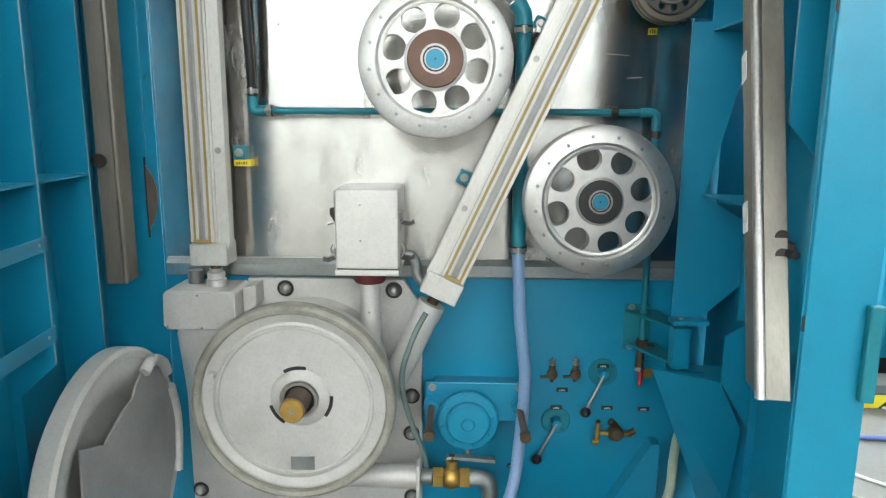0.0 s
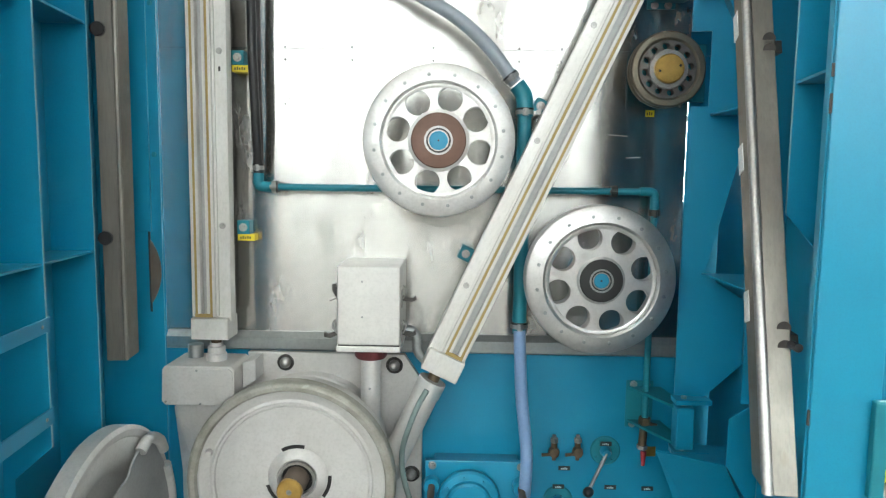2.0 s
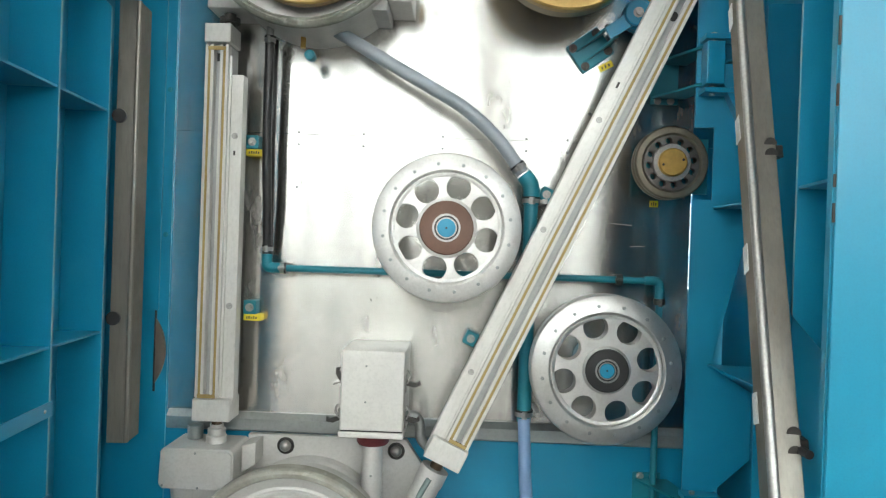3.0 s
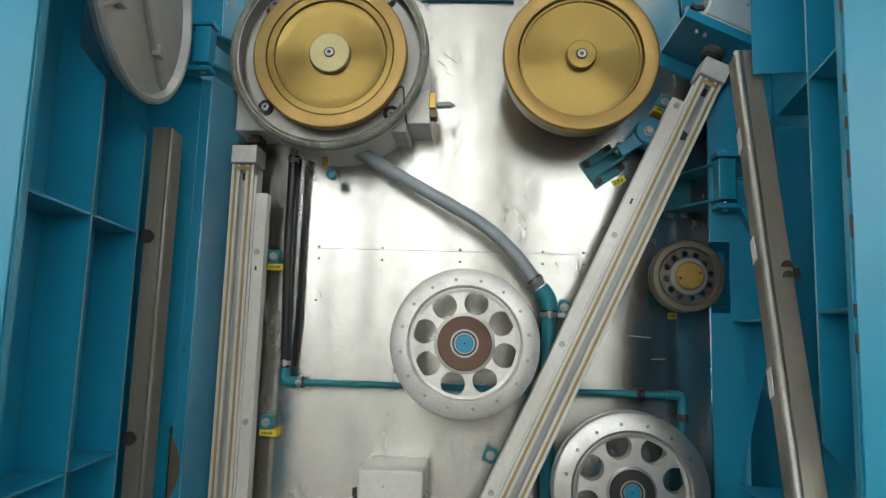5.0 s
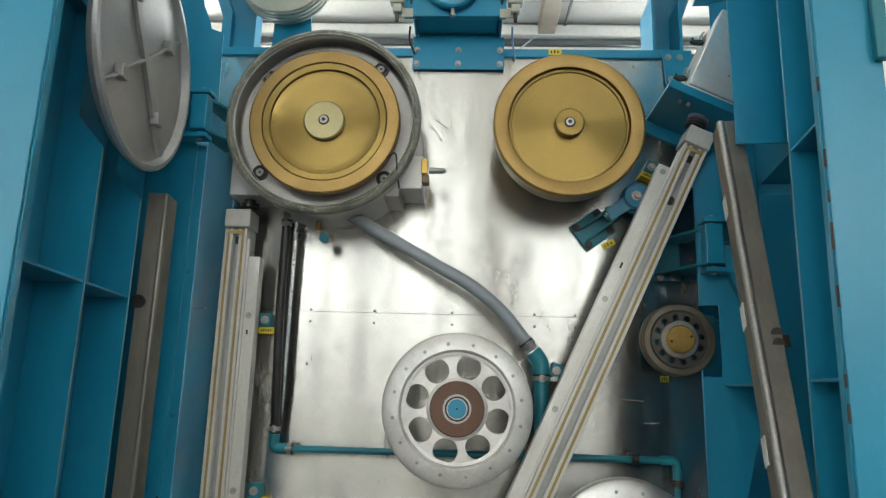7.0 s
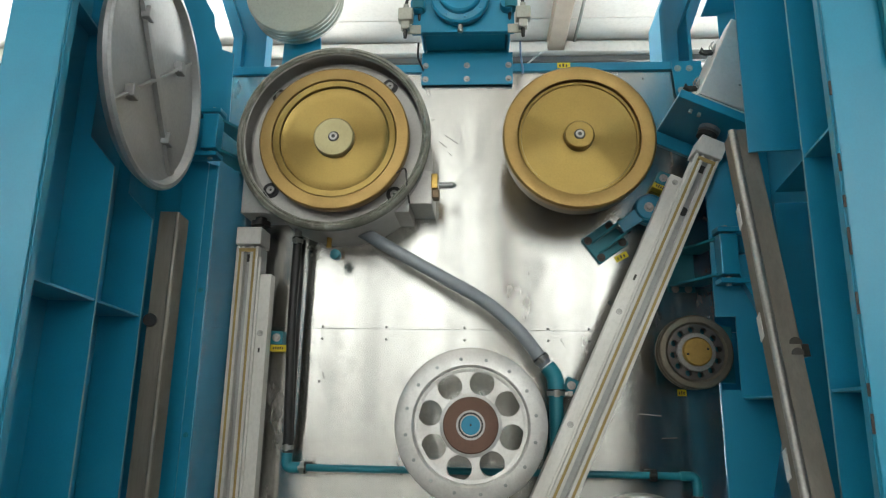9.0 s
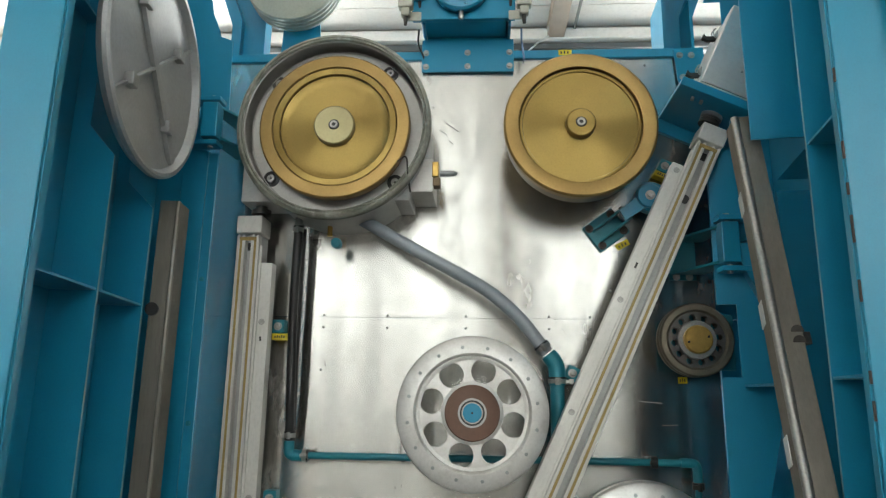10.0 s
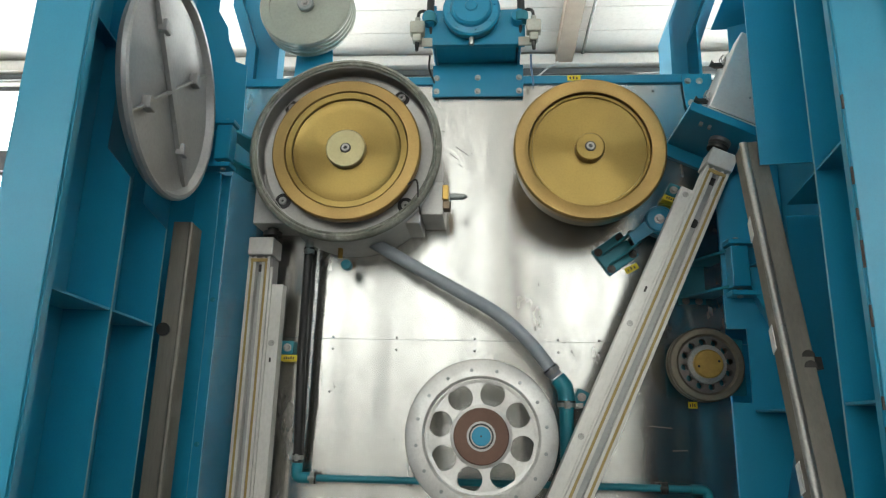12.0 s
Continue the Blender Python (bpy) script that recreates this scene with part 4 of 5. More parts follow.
dp = thing("return_pipe", "thick teal-painted upright pipe with elbow", "pipe", (0.29, PY, 1.5))
part("pipe", tube([(0.292, 2.27, 1.14), (0.292, 2.27, 1.88)], 0.0235, 20, smooth=False), TEAL, dp, smooth=60)
part("elbow", tube([(0.292, 2.27, 1.86), (0.292, 2.27, 1.90), (0.288, 2.27, 1.926), (0.278, 2.27, 1.943), (0.264, 2.27, 1.960)], 0.0275, 20, 7), TEAL, dp, smooth=60)
for z in (1.872, 1.165):
    hose_clip(dp, (0.292, 2.27, z), (0, 0, 1), 0.0265)
    part("standoff", box(0.33, 0.345, 2.255, PY - 0.001, z - 0.008, z + 0.008, 0.001), CHROME, dp)
    part("clip_ear", box(0.262, 0.341, 2.268, 2.274, z - 0.006, z + 0.006, 0.001), CHROME, dp)
gh = thing("grey_drain_hose", "thick grey reinforced hose curving down to the pipe", "hose", (0, 2.3, 2.2))
part("hose", tube([(-0.40, 2.28, 2.436), (-0.25, 2.265, 2.348), (-0.08, 2.258, 2.252), (0.06, 2.258, 2.172), (0.168, 2.262, 2.080), (0.261, 2.27, 1.964)], 0.0225, 20, 10), HOSEGREY, gh, smooth=60)
hose_clip(gh, (0.248, 2.269, 1.981), (-0.6, 0, 0.75), 0.0245)
ch = thing("clear_hose", "milky clear plastic hose hanging to the floor", "hose", (0.33, 2.25, 0.6))
part("hose", tube([(0.292, 2.262, 1.15), (0.296, 2.25, 1.06), (0.302, 2.24, 0.94), (0.314, 2.235, 0.83), (0.324, 2.23, 0.73), (0.320, 2.22, 0.62), (0.308, 2.2, 0.50), (0.29, 2.16, 0.38), (0.245, 2.10, 0.25), (0.20, 2.02, 0.10), (0.18, 1.95, 0.03)], 0.0205, 18, 7), HOSECLEAR, ch, smooth=60)

# oil nipple under the round housing
on = thing("oil_nipple", "brass nipple with small dark plug", "fitting", (-0.48, 2.27, 2.4))
part("stem", cyl((-0.487, 2.27, 2.43), (-0.487, 2.27, 2.36), 0.009, 10), BRASS, on)
part("collar", cyl((-0.487, 2.27, 2.41), (-0.487, 2.27, 2.40), 0.015, 12), CHROME, on)
part("plug", lathe([(0, -0.02), (0.017, -0.015), (0.019, 0), (0.017, 0.02), (0, 0.025)], (-0.462, 2.27, 2.335), 20), TEAL, on, "dark teal plug", smooth=40)
bv = thing("brass_tap", "brass block with steel stem at the housing side", "tap", (-0.06, 2.25, 2.56))
part("block", box(-0.126, -0.104, 2.19, 2.236, 2.552, 2.606, 0.003), BRASS, bv)
part("lower_block", box(-0.124, -0.098, 2.196, 2.24, 2.520, 2.5515, 0.003), BRONZE, bv)
part("stem", cyl((-0.100, 2.215, 2.57), (-0.052, 2.215, 2.57), 0.011, 14), LEDGE, bv, smooth=40)
part("stem_tip", cyl((-0.052, 2.215, 2.57), (-0.040, 2.215, 2.57), 0.011, 14, 0.004), LEDGE, bv, smooth=40)

# ---- tensioner arm under the right gold disc ----
ta = thing("tensioner_arm", "blue-painted tensioner arm with roller and base plate", "tensioner", rot=Matrix.Translation((0.490, PY, 2.412)) @ Matrix.Rotation(radians(-36), 4, "Y"))
tabase = part("base_plate", box(-0.065, 0.065, -0.016, -0.001, -0.055, 0.055, 0.004), TEAL, ta, "dark teal square base plate", local=True)
for x in (-0.048, 0.048):
    for z in (-0.038, 0.038):
        bolt(tabase, (x, -0.016, z), 0.0105, 0.01, DARK, True, False, None, True)
for z in (-0.022, 0.022):
    part("cheek", prism([(-0.045, -0.0165), (0.06, -0.0165), (0.085, -0.075), (0.06, -0.085)], z - 0.004, z + 0.004, "z"), TEAL, ta, local=True)
part("pivot", cyl((0.072, -0.07, -0.032), (0.072, -0.07, 0.032), 0.008, 12), BLACK, ta, local=True)
part("arm", prism([(0.05, -0.02), (0.055, 0.02), (0.16, 0.026), (0.176, 0.015), (0.176, -0.02), (0.16, -0.026)], -0.10, -0.088, "y", 0.002), BLUE, ta, local=True)
part("roller_cap", lathe([(0, 0), (0.04, 0), (0.044, 0.004), (0.044, 0.012), (0, 0.012)], (0.17, -0.112, 0.0), 40), BLUE, ta, smooth=40, local=True)
part("roller", lathe([(0, 0), (0.052, 0.0), (0.055, 0.005), (0.055, 0.018), (0.047, 0.022), (0.055, 0.026), (0.055, 0.04), (0, 0.04)], (0.18, -0.0875, -0.004), 40), BLUE, ta, smooth=30, local=True)
part("roller_axle", cyl((0.18, -0.05, -0.004), (0.18, -0.001, -0.004), 0.02, 16), DARK, ta, local=True)
bolt(ta, (0.17, -0.112, 0.0), 0.012, 0.012, CHROME, True, False, None, True)
for x, z, w in ((0.548, 2.36, 0.05), (0.731, 1.885, 0.03), (0.36, 3.112, 0.05)):
    y = PY if z < 3 else PY - 0.012
    yl = thing("yellow_label", "small yellow label with dark markings", "label", rot=Matrix.Translation((x, y, z)) @ Matrix.Rotation(radians(-28 if w == 0.05 and z < 3 else 0), 4, "Y"), group="yellow labels")
    tagp = part("tag", box(-w / 2, w / 2, -0.0022, -0.0004, -0.011, 0.011), YELLOW, yl, local=True)
    b = bmesh.new()
    for i in range(3):
        box(-w * 0.35 + i * w * 0.25, -w * 0.35 + i * w * 0.25 + w * 0.12, -0.0032, -0.0023, -0.006, 0.004 + 0.003 * (i % 2), 0, b)
    part("marking", b, INK, tagp, local=True)


# ---- tension units ----
def tension_unit(label, x, z, y, plate, drop, rods):
    """A flanged drive with a domed round front. plate: x0, x1, z0, z1."""
    u = thing("tension_drive", label, "drive unit", (x, PY, z), group="tension drives")
    x0, x1, z0, z1 = plate
    part("plate", box(x0, x1, y + 0.03, y + 0.055, z0, z1, 0.004), BLUE, u)
    part("body", box(x0 + 0.03, x1 - 0.03, y + 0.0555, PY - 0.011, z0 + 0.01, z1 - 0.02, 0.004), BLUE, u)
    part("dome", lathe([(0, -0.018), (0.02, -0.018), (0.024, -0.014), (0.066, -0.014), (0.074, -0.008), (0.078, 0.004), (0.10, 0.008), (0.107, 0.015), (0.107, 0.03), (0.10, 0.05), (0.085, 0.075), (0, 0.075)], (x, y - 0.02, z), 64), BLUE, u, smooth=28)
    for k in range(8):
        a = 2 * math.pi * k / 8 + 0.2
        bolt(u, (x + 0.088 * math.cos(a), y - 0.014, z + 0.088 * math.sin(a)), 0.005, 0.004, BLUE, False, False)
    part("bottom_nipple", cyl((x + 0.002, y + 0.01, z - 0.104), (x + 0.002, y + 0.01, z - 0.125), 0.009, 12), CHROME, u)
    part("nipple_cap", lathe([(0, -0.012), (0.009, -0.008), (0.011, 0), (0, 0.004)], (x + 0.002, y + 0.01, z - 0.128), 14, axis="z"), CHROME, u, smooth=40)
    for sx, xr in ((-1, x0 + 0.024), (1, x1 - 0.026)):
        part("collar", lathe([(0, 0), (0.026, 0), (0.028, 0.004), (0.028, 0.035), (0, 0.035)], (xr, y - 0.005, z0 + drop), 28), BLUE, u, smooth=40)
        bolt(u, (xr + 0.001, y + 0.03, z1 - 0.018), 0.01, 0.009, CHROME, True)
        if rods:
            rod = part("rod", cyl((xr, y, z0 + drop), (xr, y - 0.20, z0 + drop), 0.012, 16), RUST, u, "rust-brown steel rod", smooth=40)
            part("rod_end", cyl((xr, y - 0.20, z0 + drop), (xr, y - 0.225, z0 + drop), 0.018, 20), BRONZE, rod, smooth=40)
    return u


tension_unit("blue-painted round-fronted tension drive with two rusty rods", 0.131, 0.562, 2.235, (-0.02, 0.335, 0.548, 0.690), 0.062, True)
tension_unit("teal-blue tension drive with cables and sensors on top of the cabinet", -0.035, 3.295, 2.20, (-0.215, 0.165, 3.172, 3.32), 0.10, False)
bt = thing("drive_bracket", "blue bolted steel bracket on the cabinet top", "bracket", (0, PY, 3.1))
fpl = part("face_plate", box(-0.188, 0.164, PY - 0.022, PY - 0.0125, 3.033, 3.168, 0.002), BLUE, bt)
part("back_wall", box(-0.17, 0.145, PY - 0.010, PY + 0.03, 3.126, 3.40, 0.002), BLUE, bt)
for x in (-0.175, 0.146):
    part("cheek", box(x - 0.005, x + 0.005, 2.26, PY - 0.0125, 3.169, 3.36, 0.002), BLUE, bt)
for x in (-0.172, -0.012, 0.148):
    for z in (3.055, 3.112):
        bolt(fpl, (x, PY - 0.022, z), 0.0085, 0.009, CHROME, True)
for sx, xs in ((-1, -0.235), (1, 0.195)):
    sn = thing("sensor", "cream inductive sensor block with black cable", "sensor", (xs, 2.2, 3.2), group="sensors")
    part("bracket", box(min(xs, xs - sx * 0.055), max(xs, xs - sx * 0.055), 2.225, 2.232, 3.165, 3.20, 0.001), CREAM, sn)
    part("block", box(xs - 0.027, xs + 0.027, 2.185, 2.224, 3.20, 3.25, 0.005), CREAM, sn)
    part("neck", box(xs - 0.016, xs + 0.016, 2.19, 2.22, 3.168, 3.1995, 0.004), CREAM, sn)
    part("tip", cyl((xs, 2.205, 3.167), (xs, 2.205, 3.135), 0.009, 12, 0.006), DARK, sn)
    part("gland", cyl((xs, 2.205, 3.25), (xs, 2.205, 3.27), 0.010, 12), CREAM, sn)
    part("cable", tube([(xs, 2.205, 3.27), (xs - sx * 0.006, 2.205, 3.295), (xs - sx * 0.03, 2.21, 3.30), (xs - sx * 0.045, 2.22, 3.27), (xs - sx * 0.048, 2.235, 3.22)], 0.006, 8, 5), BLACK, sn, smooth=60)
    cbl = thing("feed_cable", "black cable rising from the tension drive", "cable", (xs, 2.2, 3.4), group="feed cables")
    part("cable", tube([(xs - sx * 0.045, 2.21, 3.26), (xs - sx * 0.047, 2.21, 3.5), (xs - sx * 0.03, 2.25, 4.2)], 0.014, 12, 6), BLACK, cbl, smooth=60)
    part("gland", cyl((xs - sx * 0.045, 2.21, 3.25), (xs - sx * 0.045, 2.21, 3.285), 0.026, 20), TEAL, cbl)
for i, (x, c) in enumerate(((-0.195, BLACK), (0.19, HOSECLEAR))):
    k = thing("thin_cable", "thin cable hanging behind the bracket", "cable", (x, PY, 3.1))
    part("cable", tube([(x, 2.3, 3.17), (x - 0.006 + 0.01 * i, 2.35, 3.14), (x + 0.012, 2.37, 3.10), (x + 0.014, PY - 0.014, 3.08)], 0.004, 8, 5), c, k, smooth=60)
ty = thing("cable_tie", "white loose cable tie end over the rail", "cable tie", (0.25, PY, 3.14))
part("strip", tube([(0.222, PY - 0.004, 3.126), (0.262, PY - 0.012, 3.158), (0.30, PY - 0.01, 3.185)], 0.0035, 6, 4), WHITE, ty)

# ---- slanted box at the top of the slanted rail ----
tb = thing("slanted_terminal_box", "grey aluminium sheet box on a blue slanted plate", "box", rot=RRm)
part("base_plate", box(-0.15, 0.15, -0.07, 0.215, 1.925, 1.955, 0.003), BLUE, tb, "blue slanted base plate", local=True)
part("shell", box(-0.092, 0.125, -0.045, 0.20, 1.978, 2.285, 0.005), BOXALU, tb, local=True)
part("bottom_lip", box(-0.096, 0.128, -0.05, 0.20, 1.9555, 1.973, 0.003), BOXALU, tb, local=True)
part("gap", box(-0.09, 0.123, -0.042, 0.20, 1.973, 1.978), BLACK, tb, local=True)
for x, z in ((0.02, 2.06), (0.02, 2.19)):
    bolt(tb, (x, -0.045, z), 0.0045, 0.003, LEDGE, False, True, None, True)
for z in (2.03, 2.18):
    b_m = RRm @ Matrix.Translation((-0.092, 0.02, z)) @ Matrix.Rotation(radians(-15), 4, "Y")
    toggle_latch(tb, b_m)
part("gland", lathe([(0, 0.0), (0.036, 0.0), (0.036, -0.014), (0.024, -0.018), (0.024, -0.03), (0, -0.03)], (0.0, 0.05, 1.9245), 28, axis="z"), CHROME, tb, smooth=40, local=True)
for x in (-0.09, -0.06):
    part("stud", cyl((x, -0.02, 1.9245), (x, -0.02, 1.912), 0.006, 8), CHROME, tb, local=True)
part("wall_bracket", box(-0.15, 0.15, 0.2155, 0.2365, 1.88, 1.955, 0.002), BLUE, tb, local=True)

# ---- control panel fittings on the lower blue panel ----
LP = PY - 0.008


def lever_valve(x, z, kx, kz):
    v = thing("lever_valve", "blue round-flanged valve with steel lever and black knob", "valve", (x, LP, z), group="lever valves")
    part("flange", lathe([(0, -0.006), (0.05, -0.006), (0.054, -0.002), (0.054, 0), (0, 0)], (x, LP, z), 44), TEAL, v, smooth=40)
    part("boss", lathe([(0, -0.035), (0.014, -0.035), (0.019, -0.02), (0.021, -0.006), (0, -0.006)], (x, LP, z), 24), BLUE, v, smooth=40)
    lv = part("lever", cyl((x, LP - 0.03, z), (kx, LP - 0.055, kz), 0.0065, 12), LEDGE, v, "thin steel lever", smooth=40)
    part("knob", lathe([(0, -0.02), (0.013, -0.0155), (0.02, 0), (0.013, 0.0155), (0, 0.02)], (kx, LP - 0.057, kz), 20), BLACK, lv, "black ball knob", smooth=60)
    for k in range(4):
        a = math.pi / 2 * k + 0.6
        bolt(v, (x + 0.04 * math.cos(a), LP - 0.006, z + 0.04 * math.sin(a)), 0.004, 0.004, TEAL, False)
    return v


lever_valve(0.622, 0.69, 0.556, 0.558)
lever_valve(0.458, 0.50, 0.386, 0.372)
for x, z in ((0.622, 0.717), (0.478, 0.620), (0.458, 0.553), (0.459, 0.512), (0.646, 0.552), (0.779, 0.550), (0.295, 0.315)):
    small = z in (0.512, 0.315)
    pl = thing("legend_plate", "small black legend plate with pale markings", "label plate", (x, LP, z), group="legend plates")
    w = 0.012 if small else 0.021
    yy = LP - (0.0062 if z in (0.717, 0.553, 0.512) else 0)
    part("plate", box(x - w, x + w, yy - 0.002, yy - 0.0002, z - 0.008, z + 0.008), INK, pl)
    bars(pl, x - w * 0.6, x + w * 0.55, z - 0.004, z + 0.003, yy - 0.0022, 4, WHITE)


def needle_valve(x, z):
    v = thing("needle_valve", "aged bronze needle valve with side handle", "valve", (x, LP, z), group="needle valves")
    part("body", lathe([(0, -0.04), (0.017, -0.036), (0.02, -0.02), (0.014, 0), (0, 0)], (x, LP, z), 20), BRONZE, v, smooth=40)
    part("neck", cyl((x, LP - 0.02, z), (x, LP - 0.02, z + 0.035), 0.012, 12, 0.010), BRONZE, v, smooth=40)
    part("top_nut", cyl((x, LP - 0.02, z + 0.035), (x, LP - 0.02, z + 0.05), 0.014, 6), CHROME, v)
    part("tip", cyl((x, LP - 0.02, z + 0.05), (x, LP - 0.02, z + 0.062), 0.007, 10), CHROME, v)
    part("handle", cyl((x, LP - 0.03, z - 0.005), (x - 0.045, LP - 0.034, z - 0.007), 0.006, 8), BRONZE, v, "rusty handle", smooth=40)
    part("drain", cyl((x, LP - 0.02, z - 0.012), (x, LP - 0.02, z - 0.03), 0.007, 10), BRONZE, v)


needle_valve(0.436, 0.688)
needle_valve(0.520, 0.690)
rg = thing("regulator_valve", "aged bronze valve body with brass tee handle", "valve", (0.68, LP, 0.46))
part("body", lathe([(0, -0.05), (0.022, -0.046), (0.03, -0.03), (0.028, -0.008), (0.018, 0), (0, 0)], (0.676, LP, 0.463), 28), BRONZE, rg, smooth=40)
part("arm", cyl((0.60, LP - 0.025, 0.466), (0.74, LP - 0.025, 0.460), 0.009, 12), BRASS, rg, smooth=40)
part("port", cyl((0.676, LP - 0.02, 0.49), (0.655, LP - 0.025, 0.51), 0.014, 12), BRONZE, rg, smooth=40)
part("tee_handle", cyl((0.605, LP - 0.04, 0.44), (0.607, LP - 0.04, 0.51), 0.009, 12), BRASS, rg, smooth=40)
part("tee_end", cyl((0.588, LP - 0.04, 0.438), (0.612, LP - 0.04, 0.438), 0.012, 10), BRASS, rg, smooth=40)
part("tee_knob", lathe([(0, -0.009), (0.009, 0), (0, 0.009)], (0.607, LP - 0.04, 0.515), 14), DARK, rg, smooth=60)
part("outlet", cyl((0.72, LP - 0.025, 0.461), (0.745, LP - 0.025, 0.478), 0.012, 8), BRONZE, rg)
dv = thing("drain_cock", "bronze drain cock with red handle on the down pipe", "valve", (0.743, 2.33, 0.78))
part("body", cyl((0.743, 2.33, 0.83), (0.737, 2.33, 0.72), 0.014, 14), BRONZE, dv, smooth=40)
part("nut", cyl((0.743, 2.33, 0.835), (0.742, 2.33, 0.812), 0.021, 6), BRONZE, dv)
part("nut", cyl((0.738, 2.33, 0.735), (0.738, 2.33, 0.722), 0.019, 6), CHROME, dv)
part("handle", cyl((0.738, 2.31, 0.72), (0.735, 2.30, 0.672), 0.011, 10, 0.006), REDKNOB, dv, "faded red handle", smooth=40)
part("side_plug", cyl((0.743, 2.33, 0.815), (0.785, 2.33, 0.805), 0.008, 10), BRONZE, dv)
part("standoff", box(0.735, 0.749, 2.335, LP - 0.001, 0.79, 0.81), BRONZE, dv)
bp = thing("brass_plate", "small tarnished brass plate on the blue panel", "plate", (0.785, LP, 0.70))
part("plate", box(0.765, 0.802, LP - 0.004, LP - 0.0005, 0.672, 0.708, 0.001), BRASS, bp)

# ---- brass ball valve and drain pipe ----
bvv = thing("ball_valve", "large brass ball valve with flat steel lever", "valve", (0.08, 2.2, 0.37))
part("body", lathe([(0, -0.034), (0.02, -0.032), (0.036, -0.02), (0.040, 0), (0.036, 0.02), (0.02, 0.032), (0, 0.034)], (0.076, 2.19, 0.372), 28, axis="x"), BRASS, bvv, smooth=50)
for x0, x1 in ((0.012, 0.046), (0.106, 0.138)):
    part("hex_end", cyl((x0, 2.19, 0.372), (x1, 2.19, 0.372), 0.037, 6), BRASS, bvv)
part("bonnet", cyl((0.076, 2.19, 0.40), (0.076, 2.19, 0.436), 0.02, 14), BRASS, bvv, smooth=40)
part("stem_nut", cyl((0.076, 2.19, 0.436), (0.076, 2.19, 0.455), 0.012, 6), BRONZE, bvv)
part("lever", prism([(0.055, 0.438), (0.075, 0.446), (0.11, 0.44), (0.225, 0.432), (0.225, 0.444), (0.10, 0.452), (0.06, 0.452)], 2.18, 2.204, "y", 0.001), LEDGE, bvv, "flat steel lever")
dpz = thing("drain_pipe", "silver drain pipe with bent end", "pipe", (0, 2.25, 0.3))
part("thick_pipe", cyl((-0.30, 2.22, 0.360), (-0.03, 2.20, 0.368), 0.042, 28), CAST, dpz, smooth=40)
part("stub", cyl((-0.03, 2.20, 0.368), (0.014, 2.19, 0.372), 0.027, 24), LEDGE, dpz, smooth=40)
part("bend", tube([(0.137, 2.19, 0.372), (0.175, 2.19, 0.372), (0.20, 2.19, 0.355), (0.208, 2.19, 0.32), (0.208, 2.19, 0.2), (0.208, 2.19, 0.05)], 0.029, 20, 7), LEDGE, dpz, smooth=60)
part("end_flange", box(-0.045, -0.033, 2.15, 2.34, 0.30, 0.432, 0.003), CAST, dpz)
# sheet tray and rubber at the foot
for x0, x1, zt, rr in ((-0.05, 0.13, 0.245, 0.05), (0.33, 0.62, 0.255, 0.075)):
    rb = thing("rubber_tyre_offcut", "black rubber bundle lying at the machine foot", "rubber bundle", ((x0 + x1) / 2, 2.1, 0.0))
    part("coil", tube([(x0, 2.14, 0.001 + rr), (x0 + 0.02, 2.12, zt - rr), ((x0 + x1) / 2, 2.10, zt - rr * 0.8), (x1 - 0.02, 2.12, zt - rr), (x1, 2.14, 0.001 + rr)], rr, 18, 7), BLACK, rb, smooth=60)
pt = thing("pale_hose", "pale green plastic hose at the panel foot", "hose", (0.8, 2.15, 0.3))
part("hose", tube([(0.91, 2.34, 0.50), (0.88, 2.30, 0.475), (0.845, 2.22, 0.43), (0.815, 2.15, 0.35), (0.76, 2.12, 0.24), (0.68, 2.08, 0.10), (0.62, 2.02, 0.03)], 0.016, 14, 7), surface("pale_hose_green", (0.40, 0.46, 0.36), (0.34, 0.40, 0.31), 0.35, 0.5), pt, smooth=60)
wd = thing("foot_gusset", "blue sloped gusset plate at the panel foot", "gusset", (0.7, LP, 0.2))
part("plate", prism([(0.60, 0.10), (0.83, 0.10), (0.83, 0.44), (0.80, 0.44)], LP - 0.06, LP - 0.001, "y", 0.002), BLUE, wd)


# ---- doors ----
def door_frame(side):
    """World from door: x along the door away from the viewer, y across, z up."""
    if side < 0:
        o, a = Vector((-0.88, 1.30, 0)), math.atan2(0.994, -0.11)
    else:
        o, a = Vector((0.757, 1.30, 0)), math.atan2(0.990, 0.140)
    return Matrix.Translation(o) @ Matrix.Rotation(a, 4, "Z")


def dbox(side, u0, u1, w0, w1, z0, z1, bev=0.0015):
    y0, y1 = sorted((w0, w1)) if side < 0 else sorted((-w0, -w1))
    return box(u0, u1, y0, y1, z0, z1, bev)


def dprism_u(side, poly, u0, u1):
    """An outline in (w, z) with a thickness along the door."""
    s = 1 if side < 0 else -1
    return prism([(s * w, z) for w, z in poly], u0, u1, "x")


def dprism_z(side, poly, z0, z1):
    """An outline in (u, w) with a thickness upwards."""
    s = 1 if side < 0 else -1
    return prism([(u, s * w) for u, w in poly], z0, z1, "z")


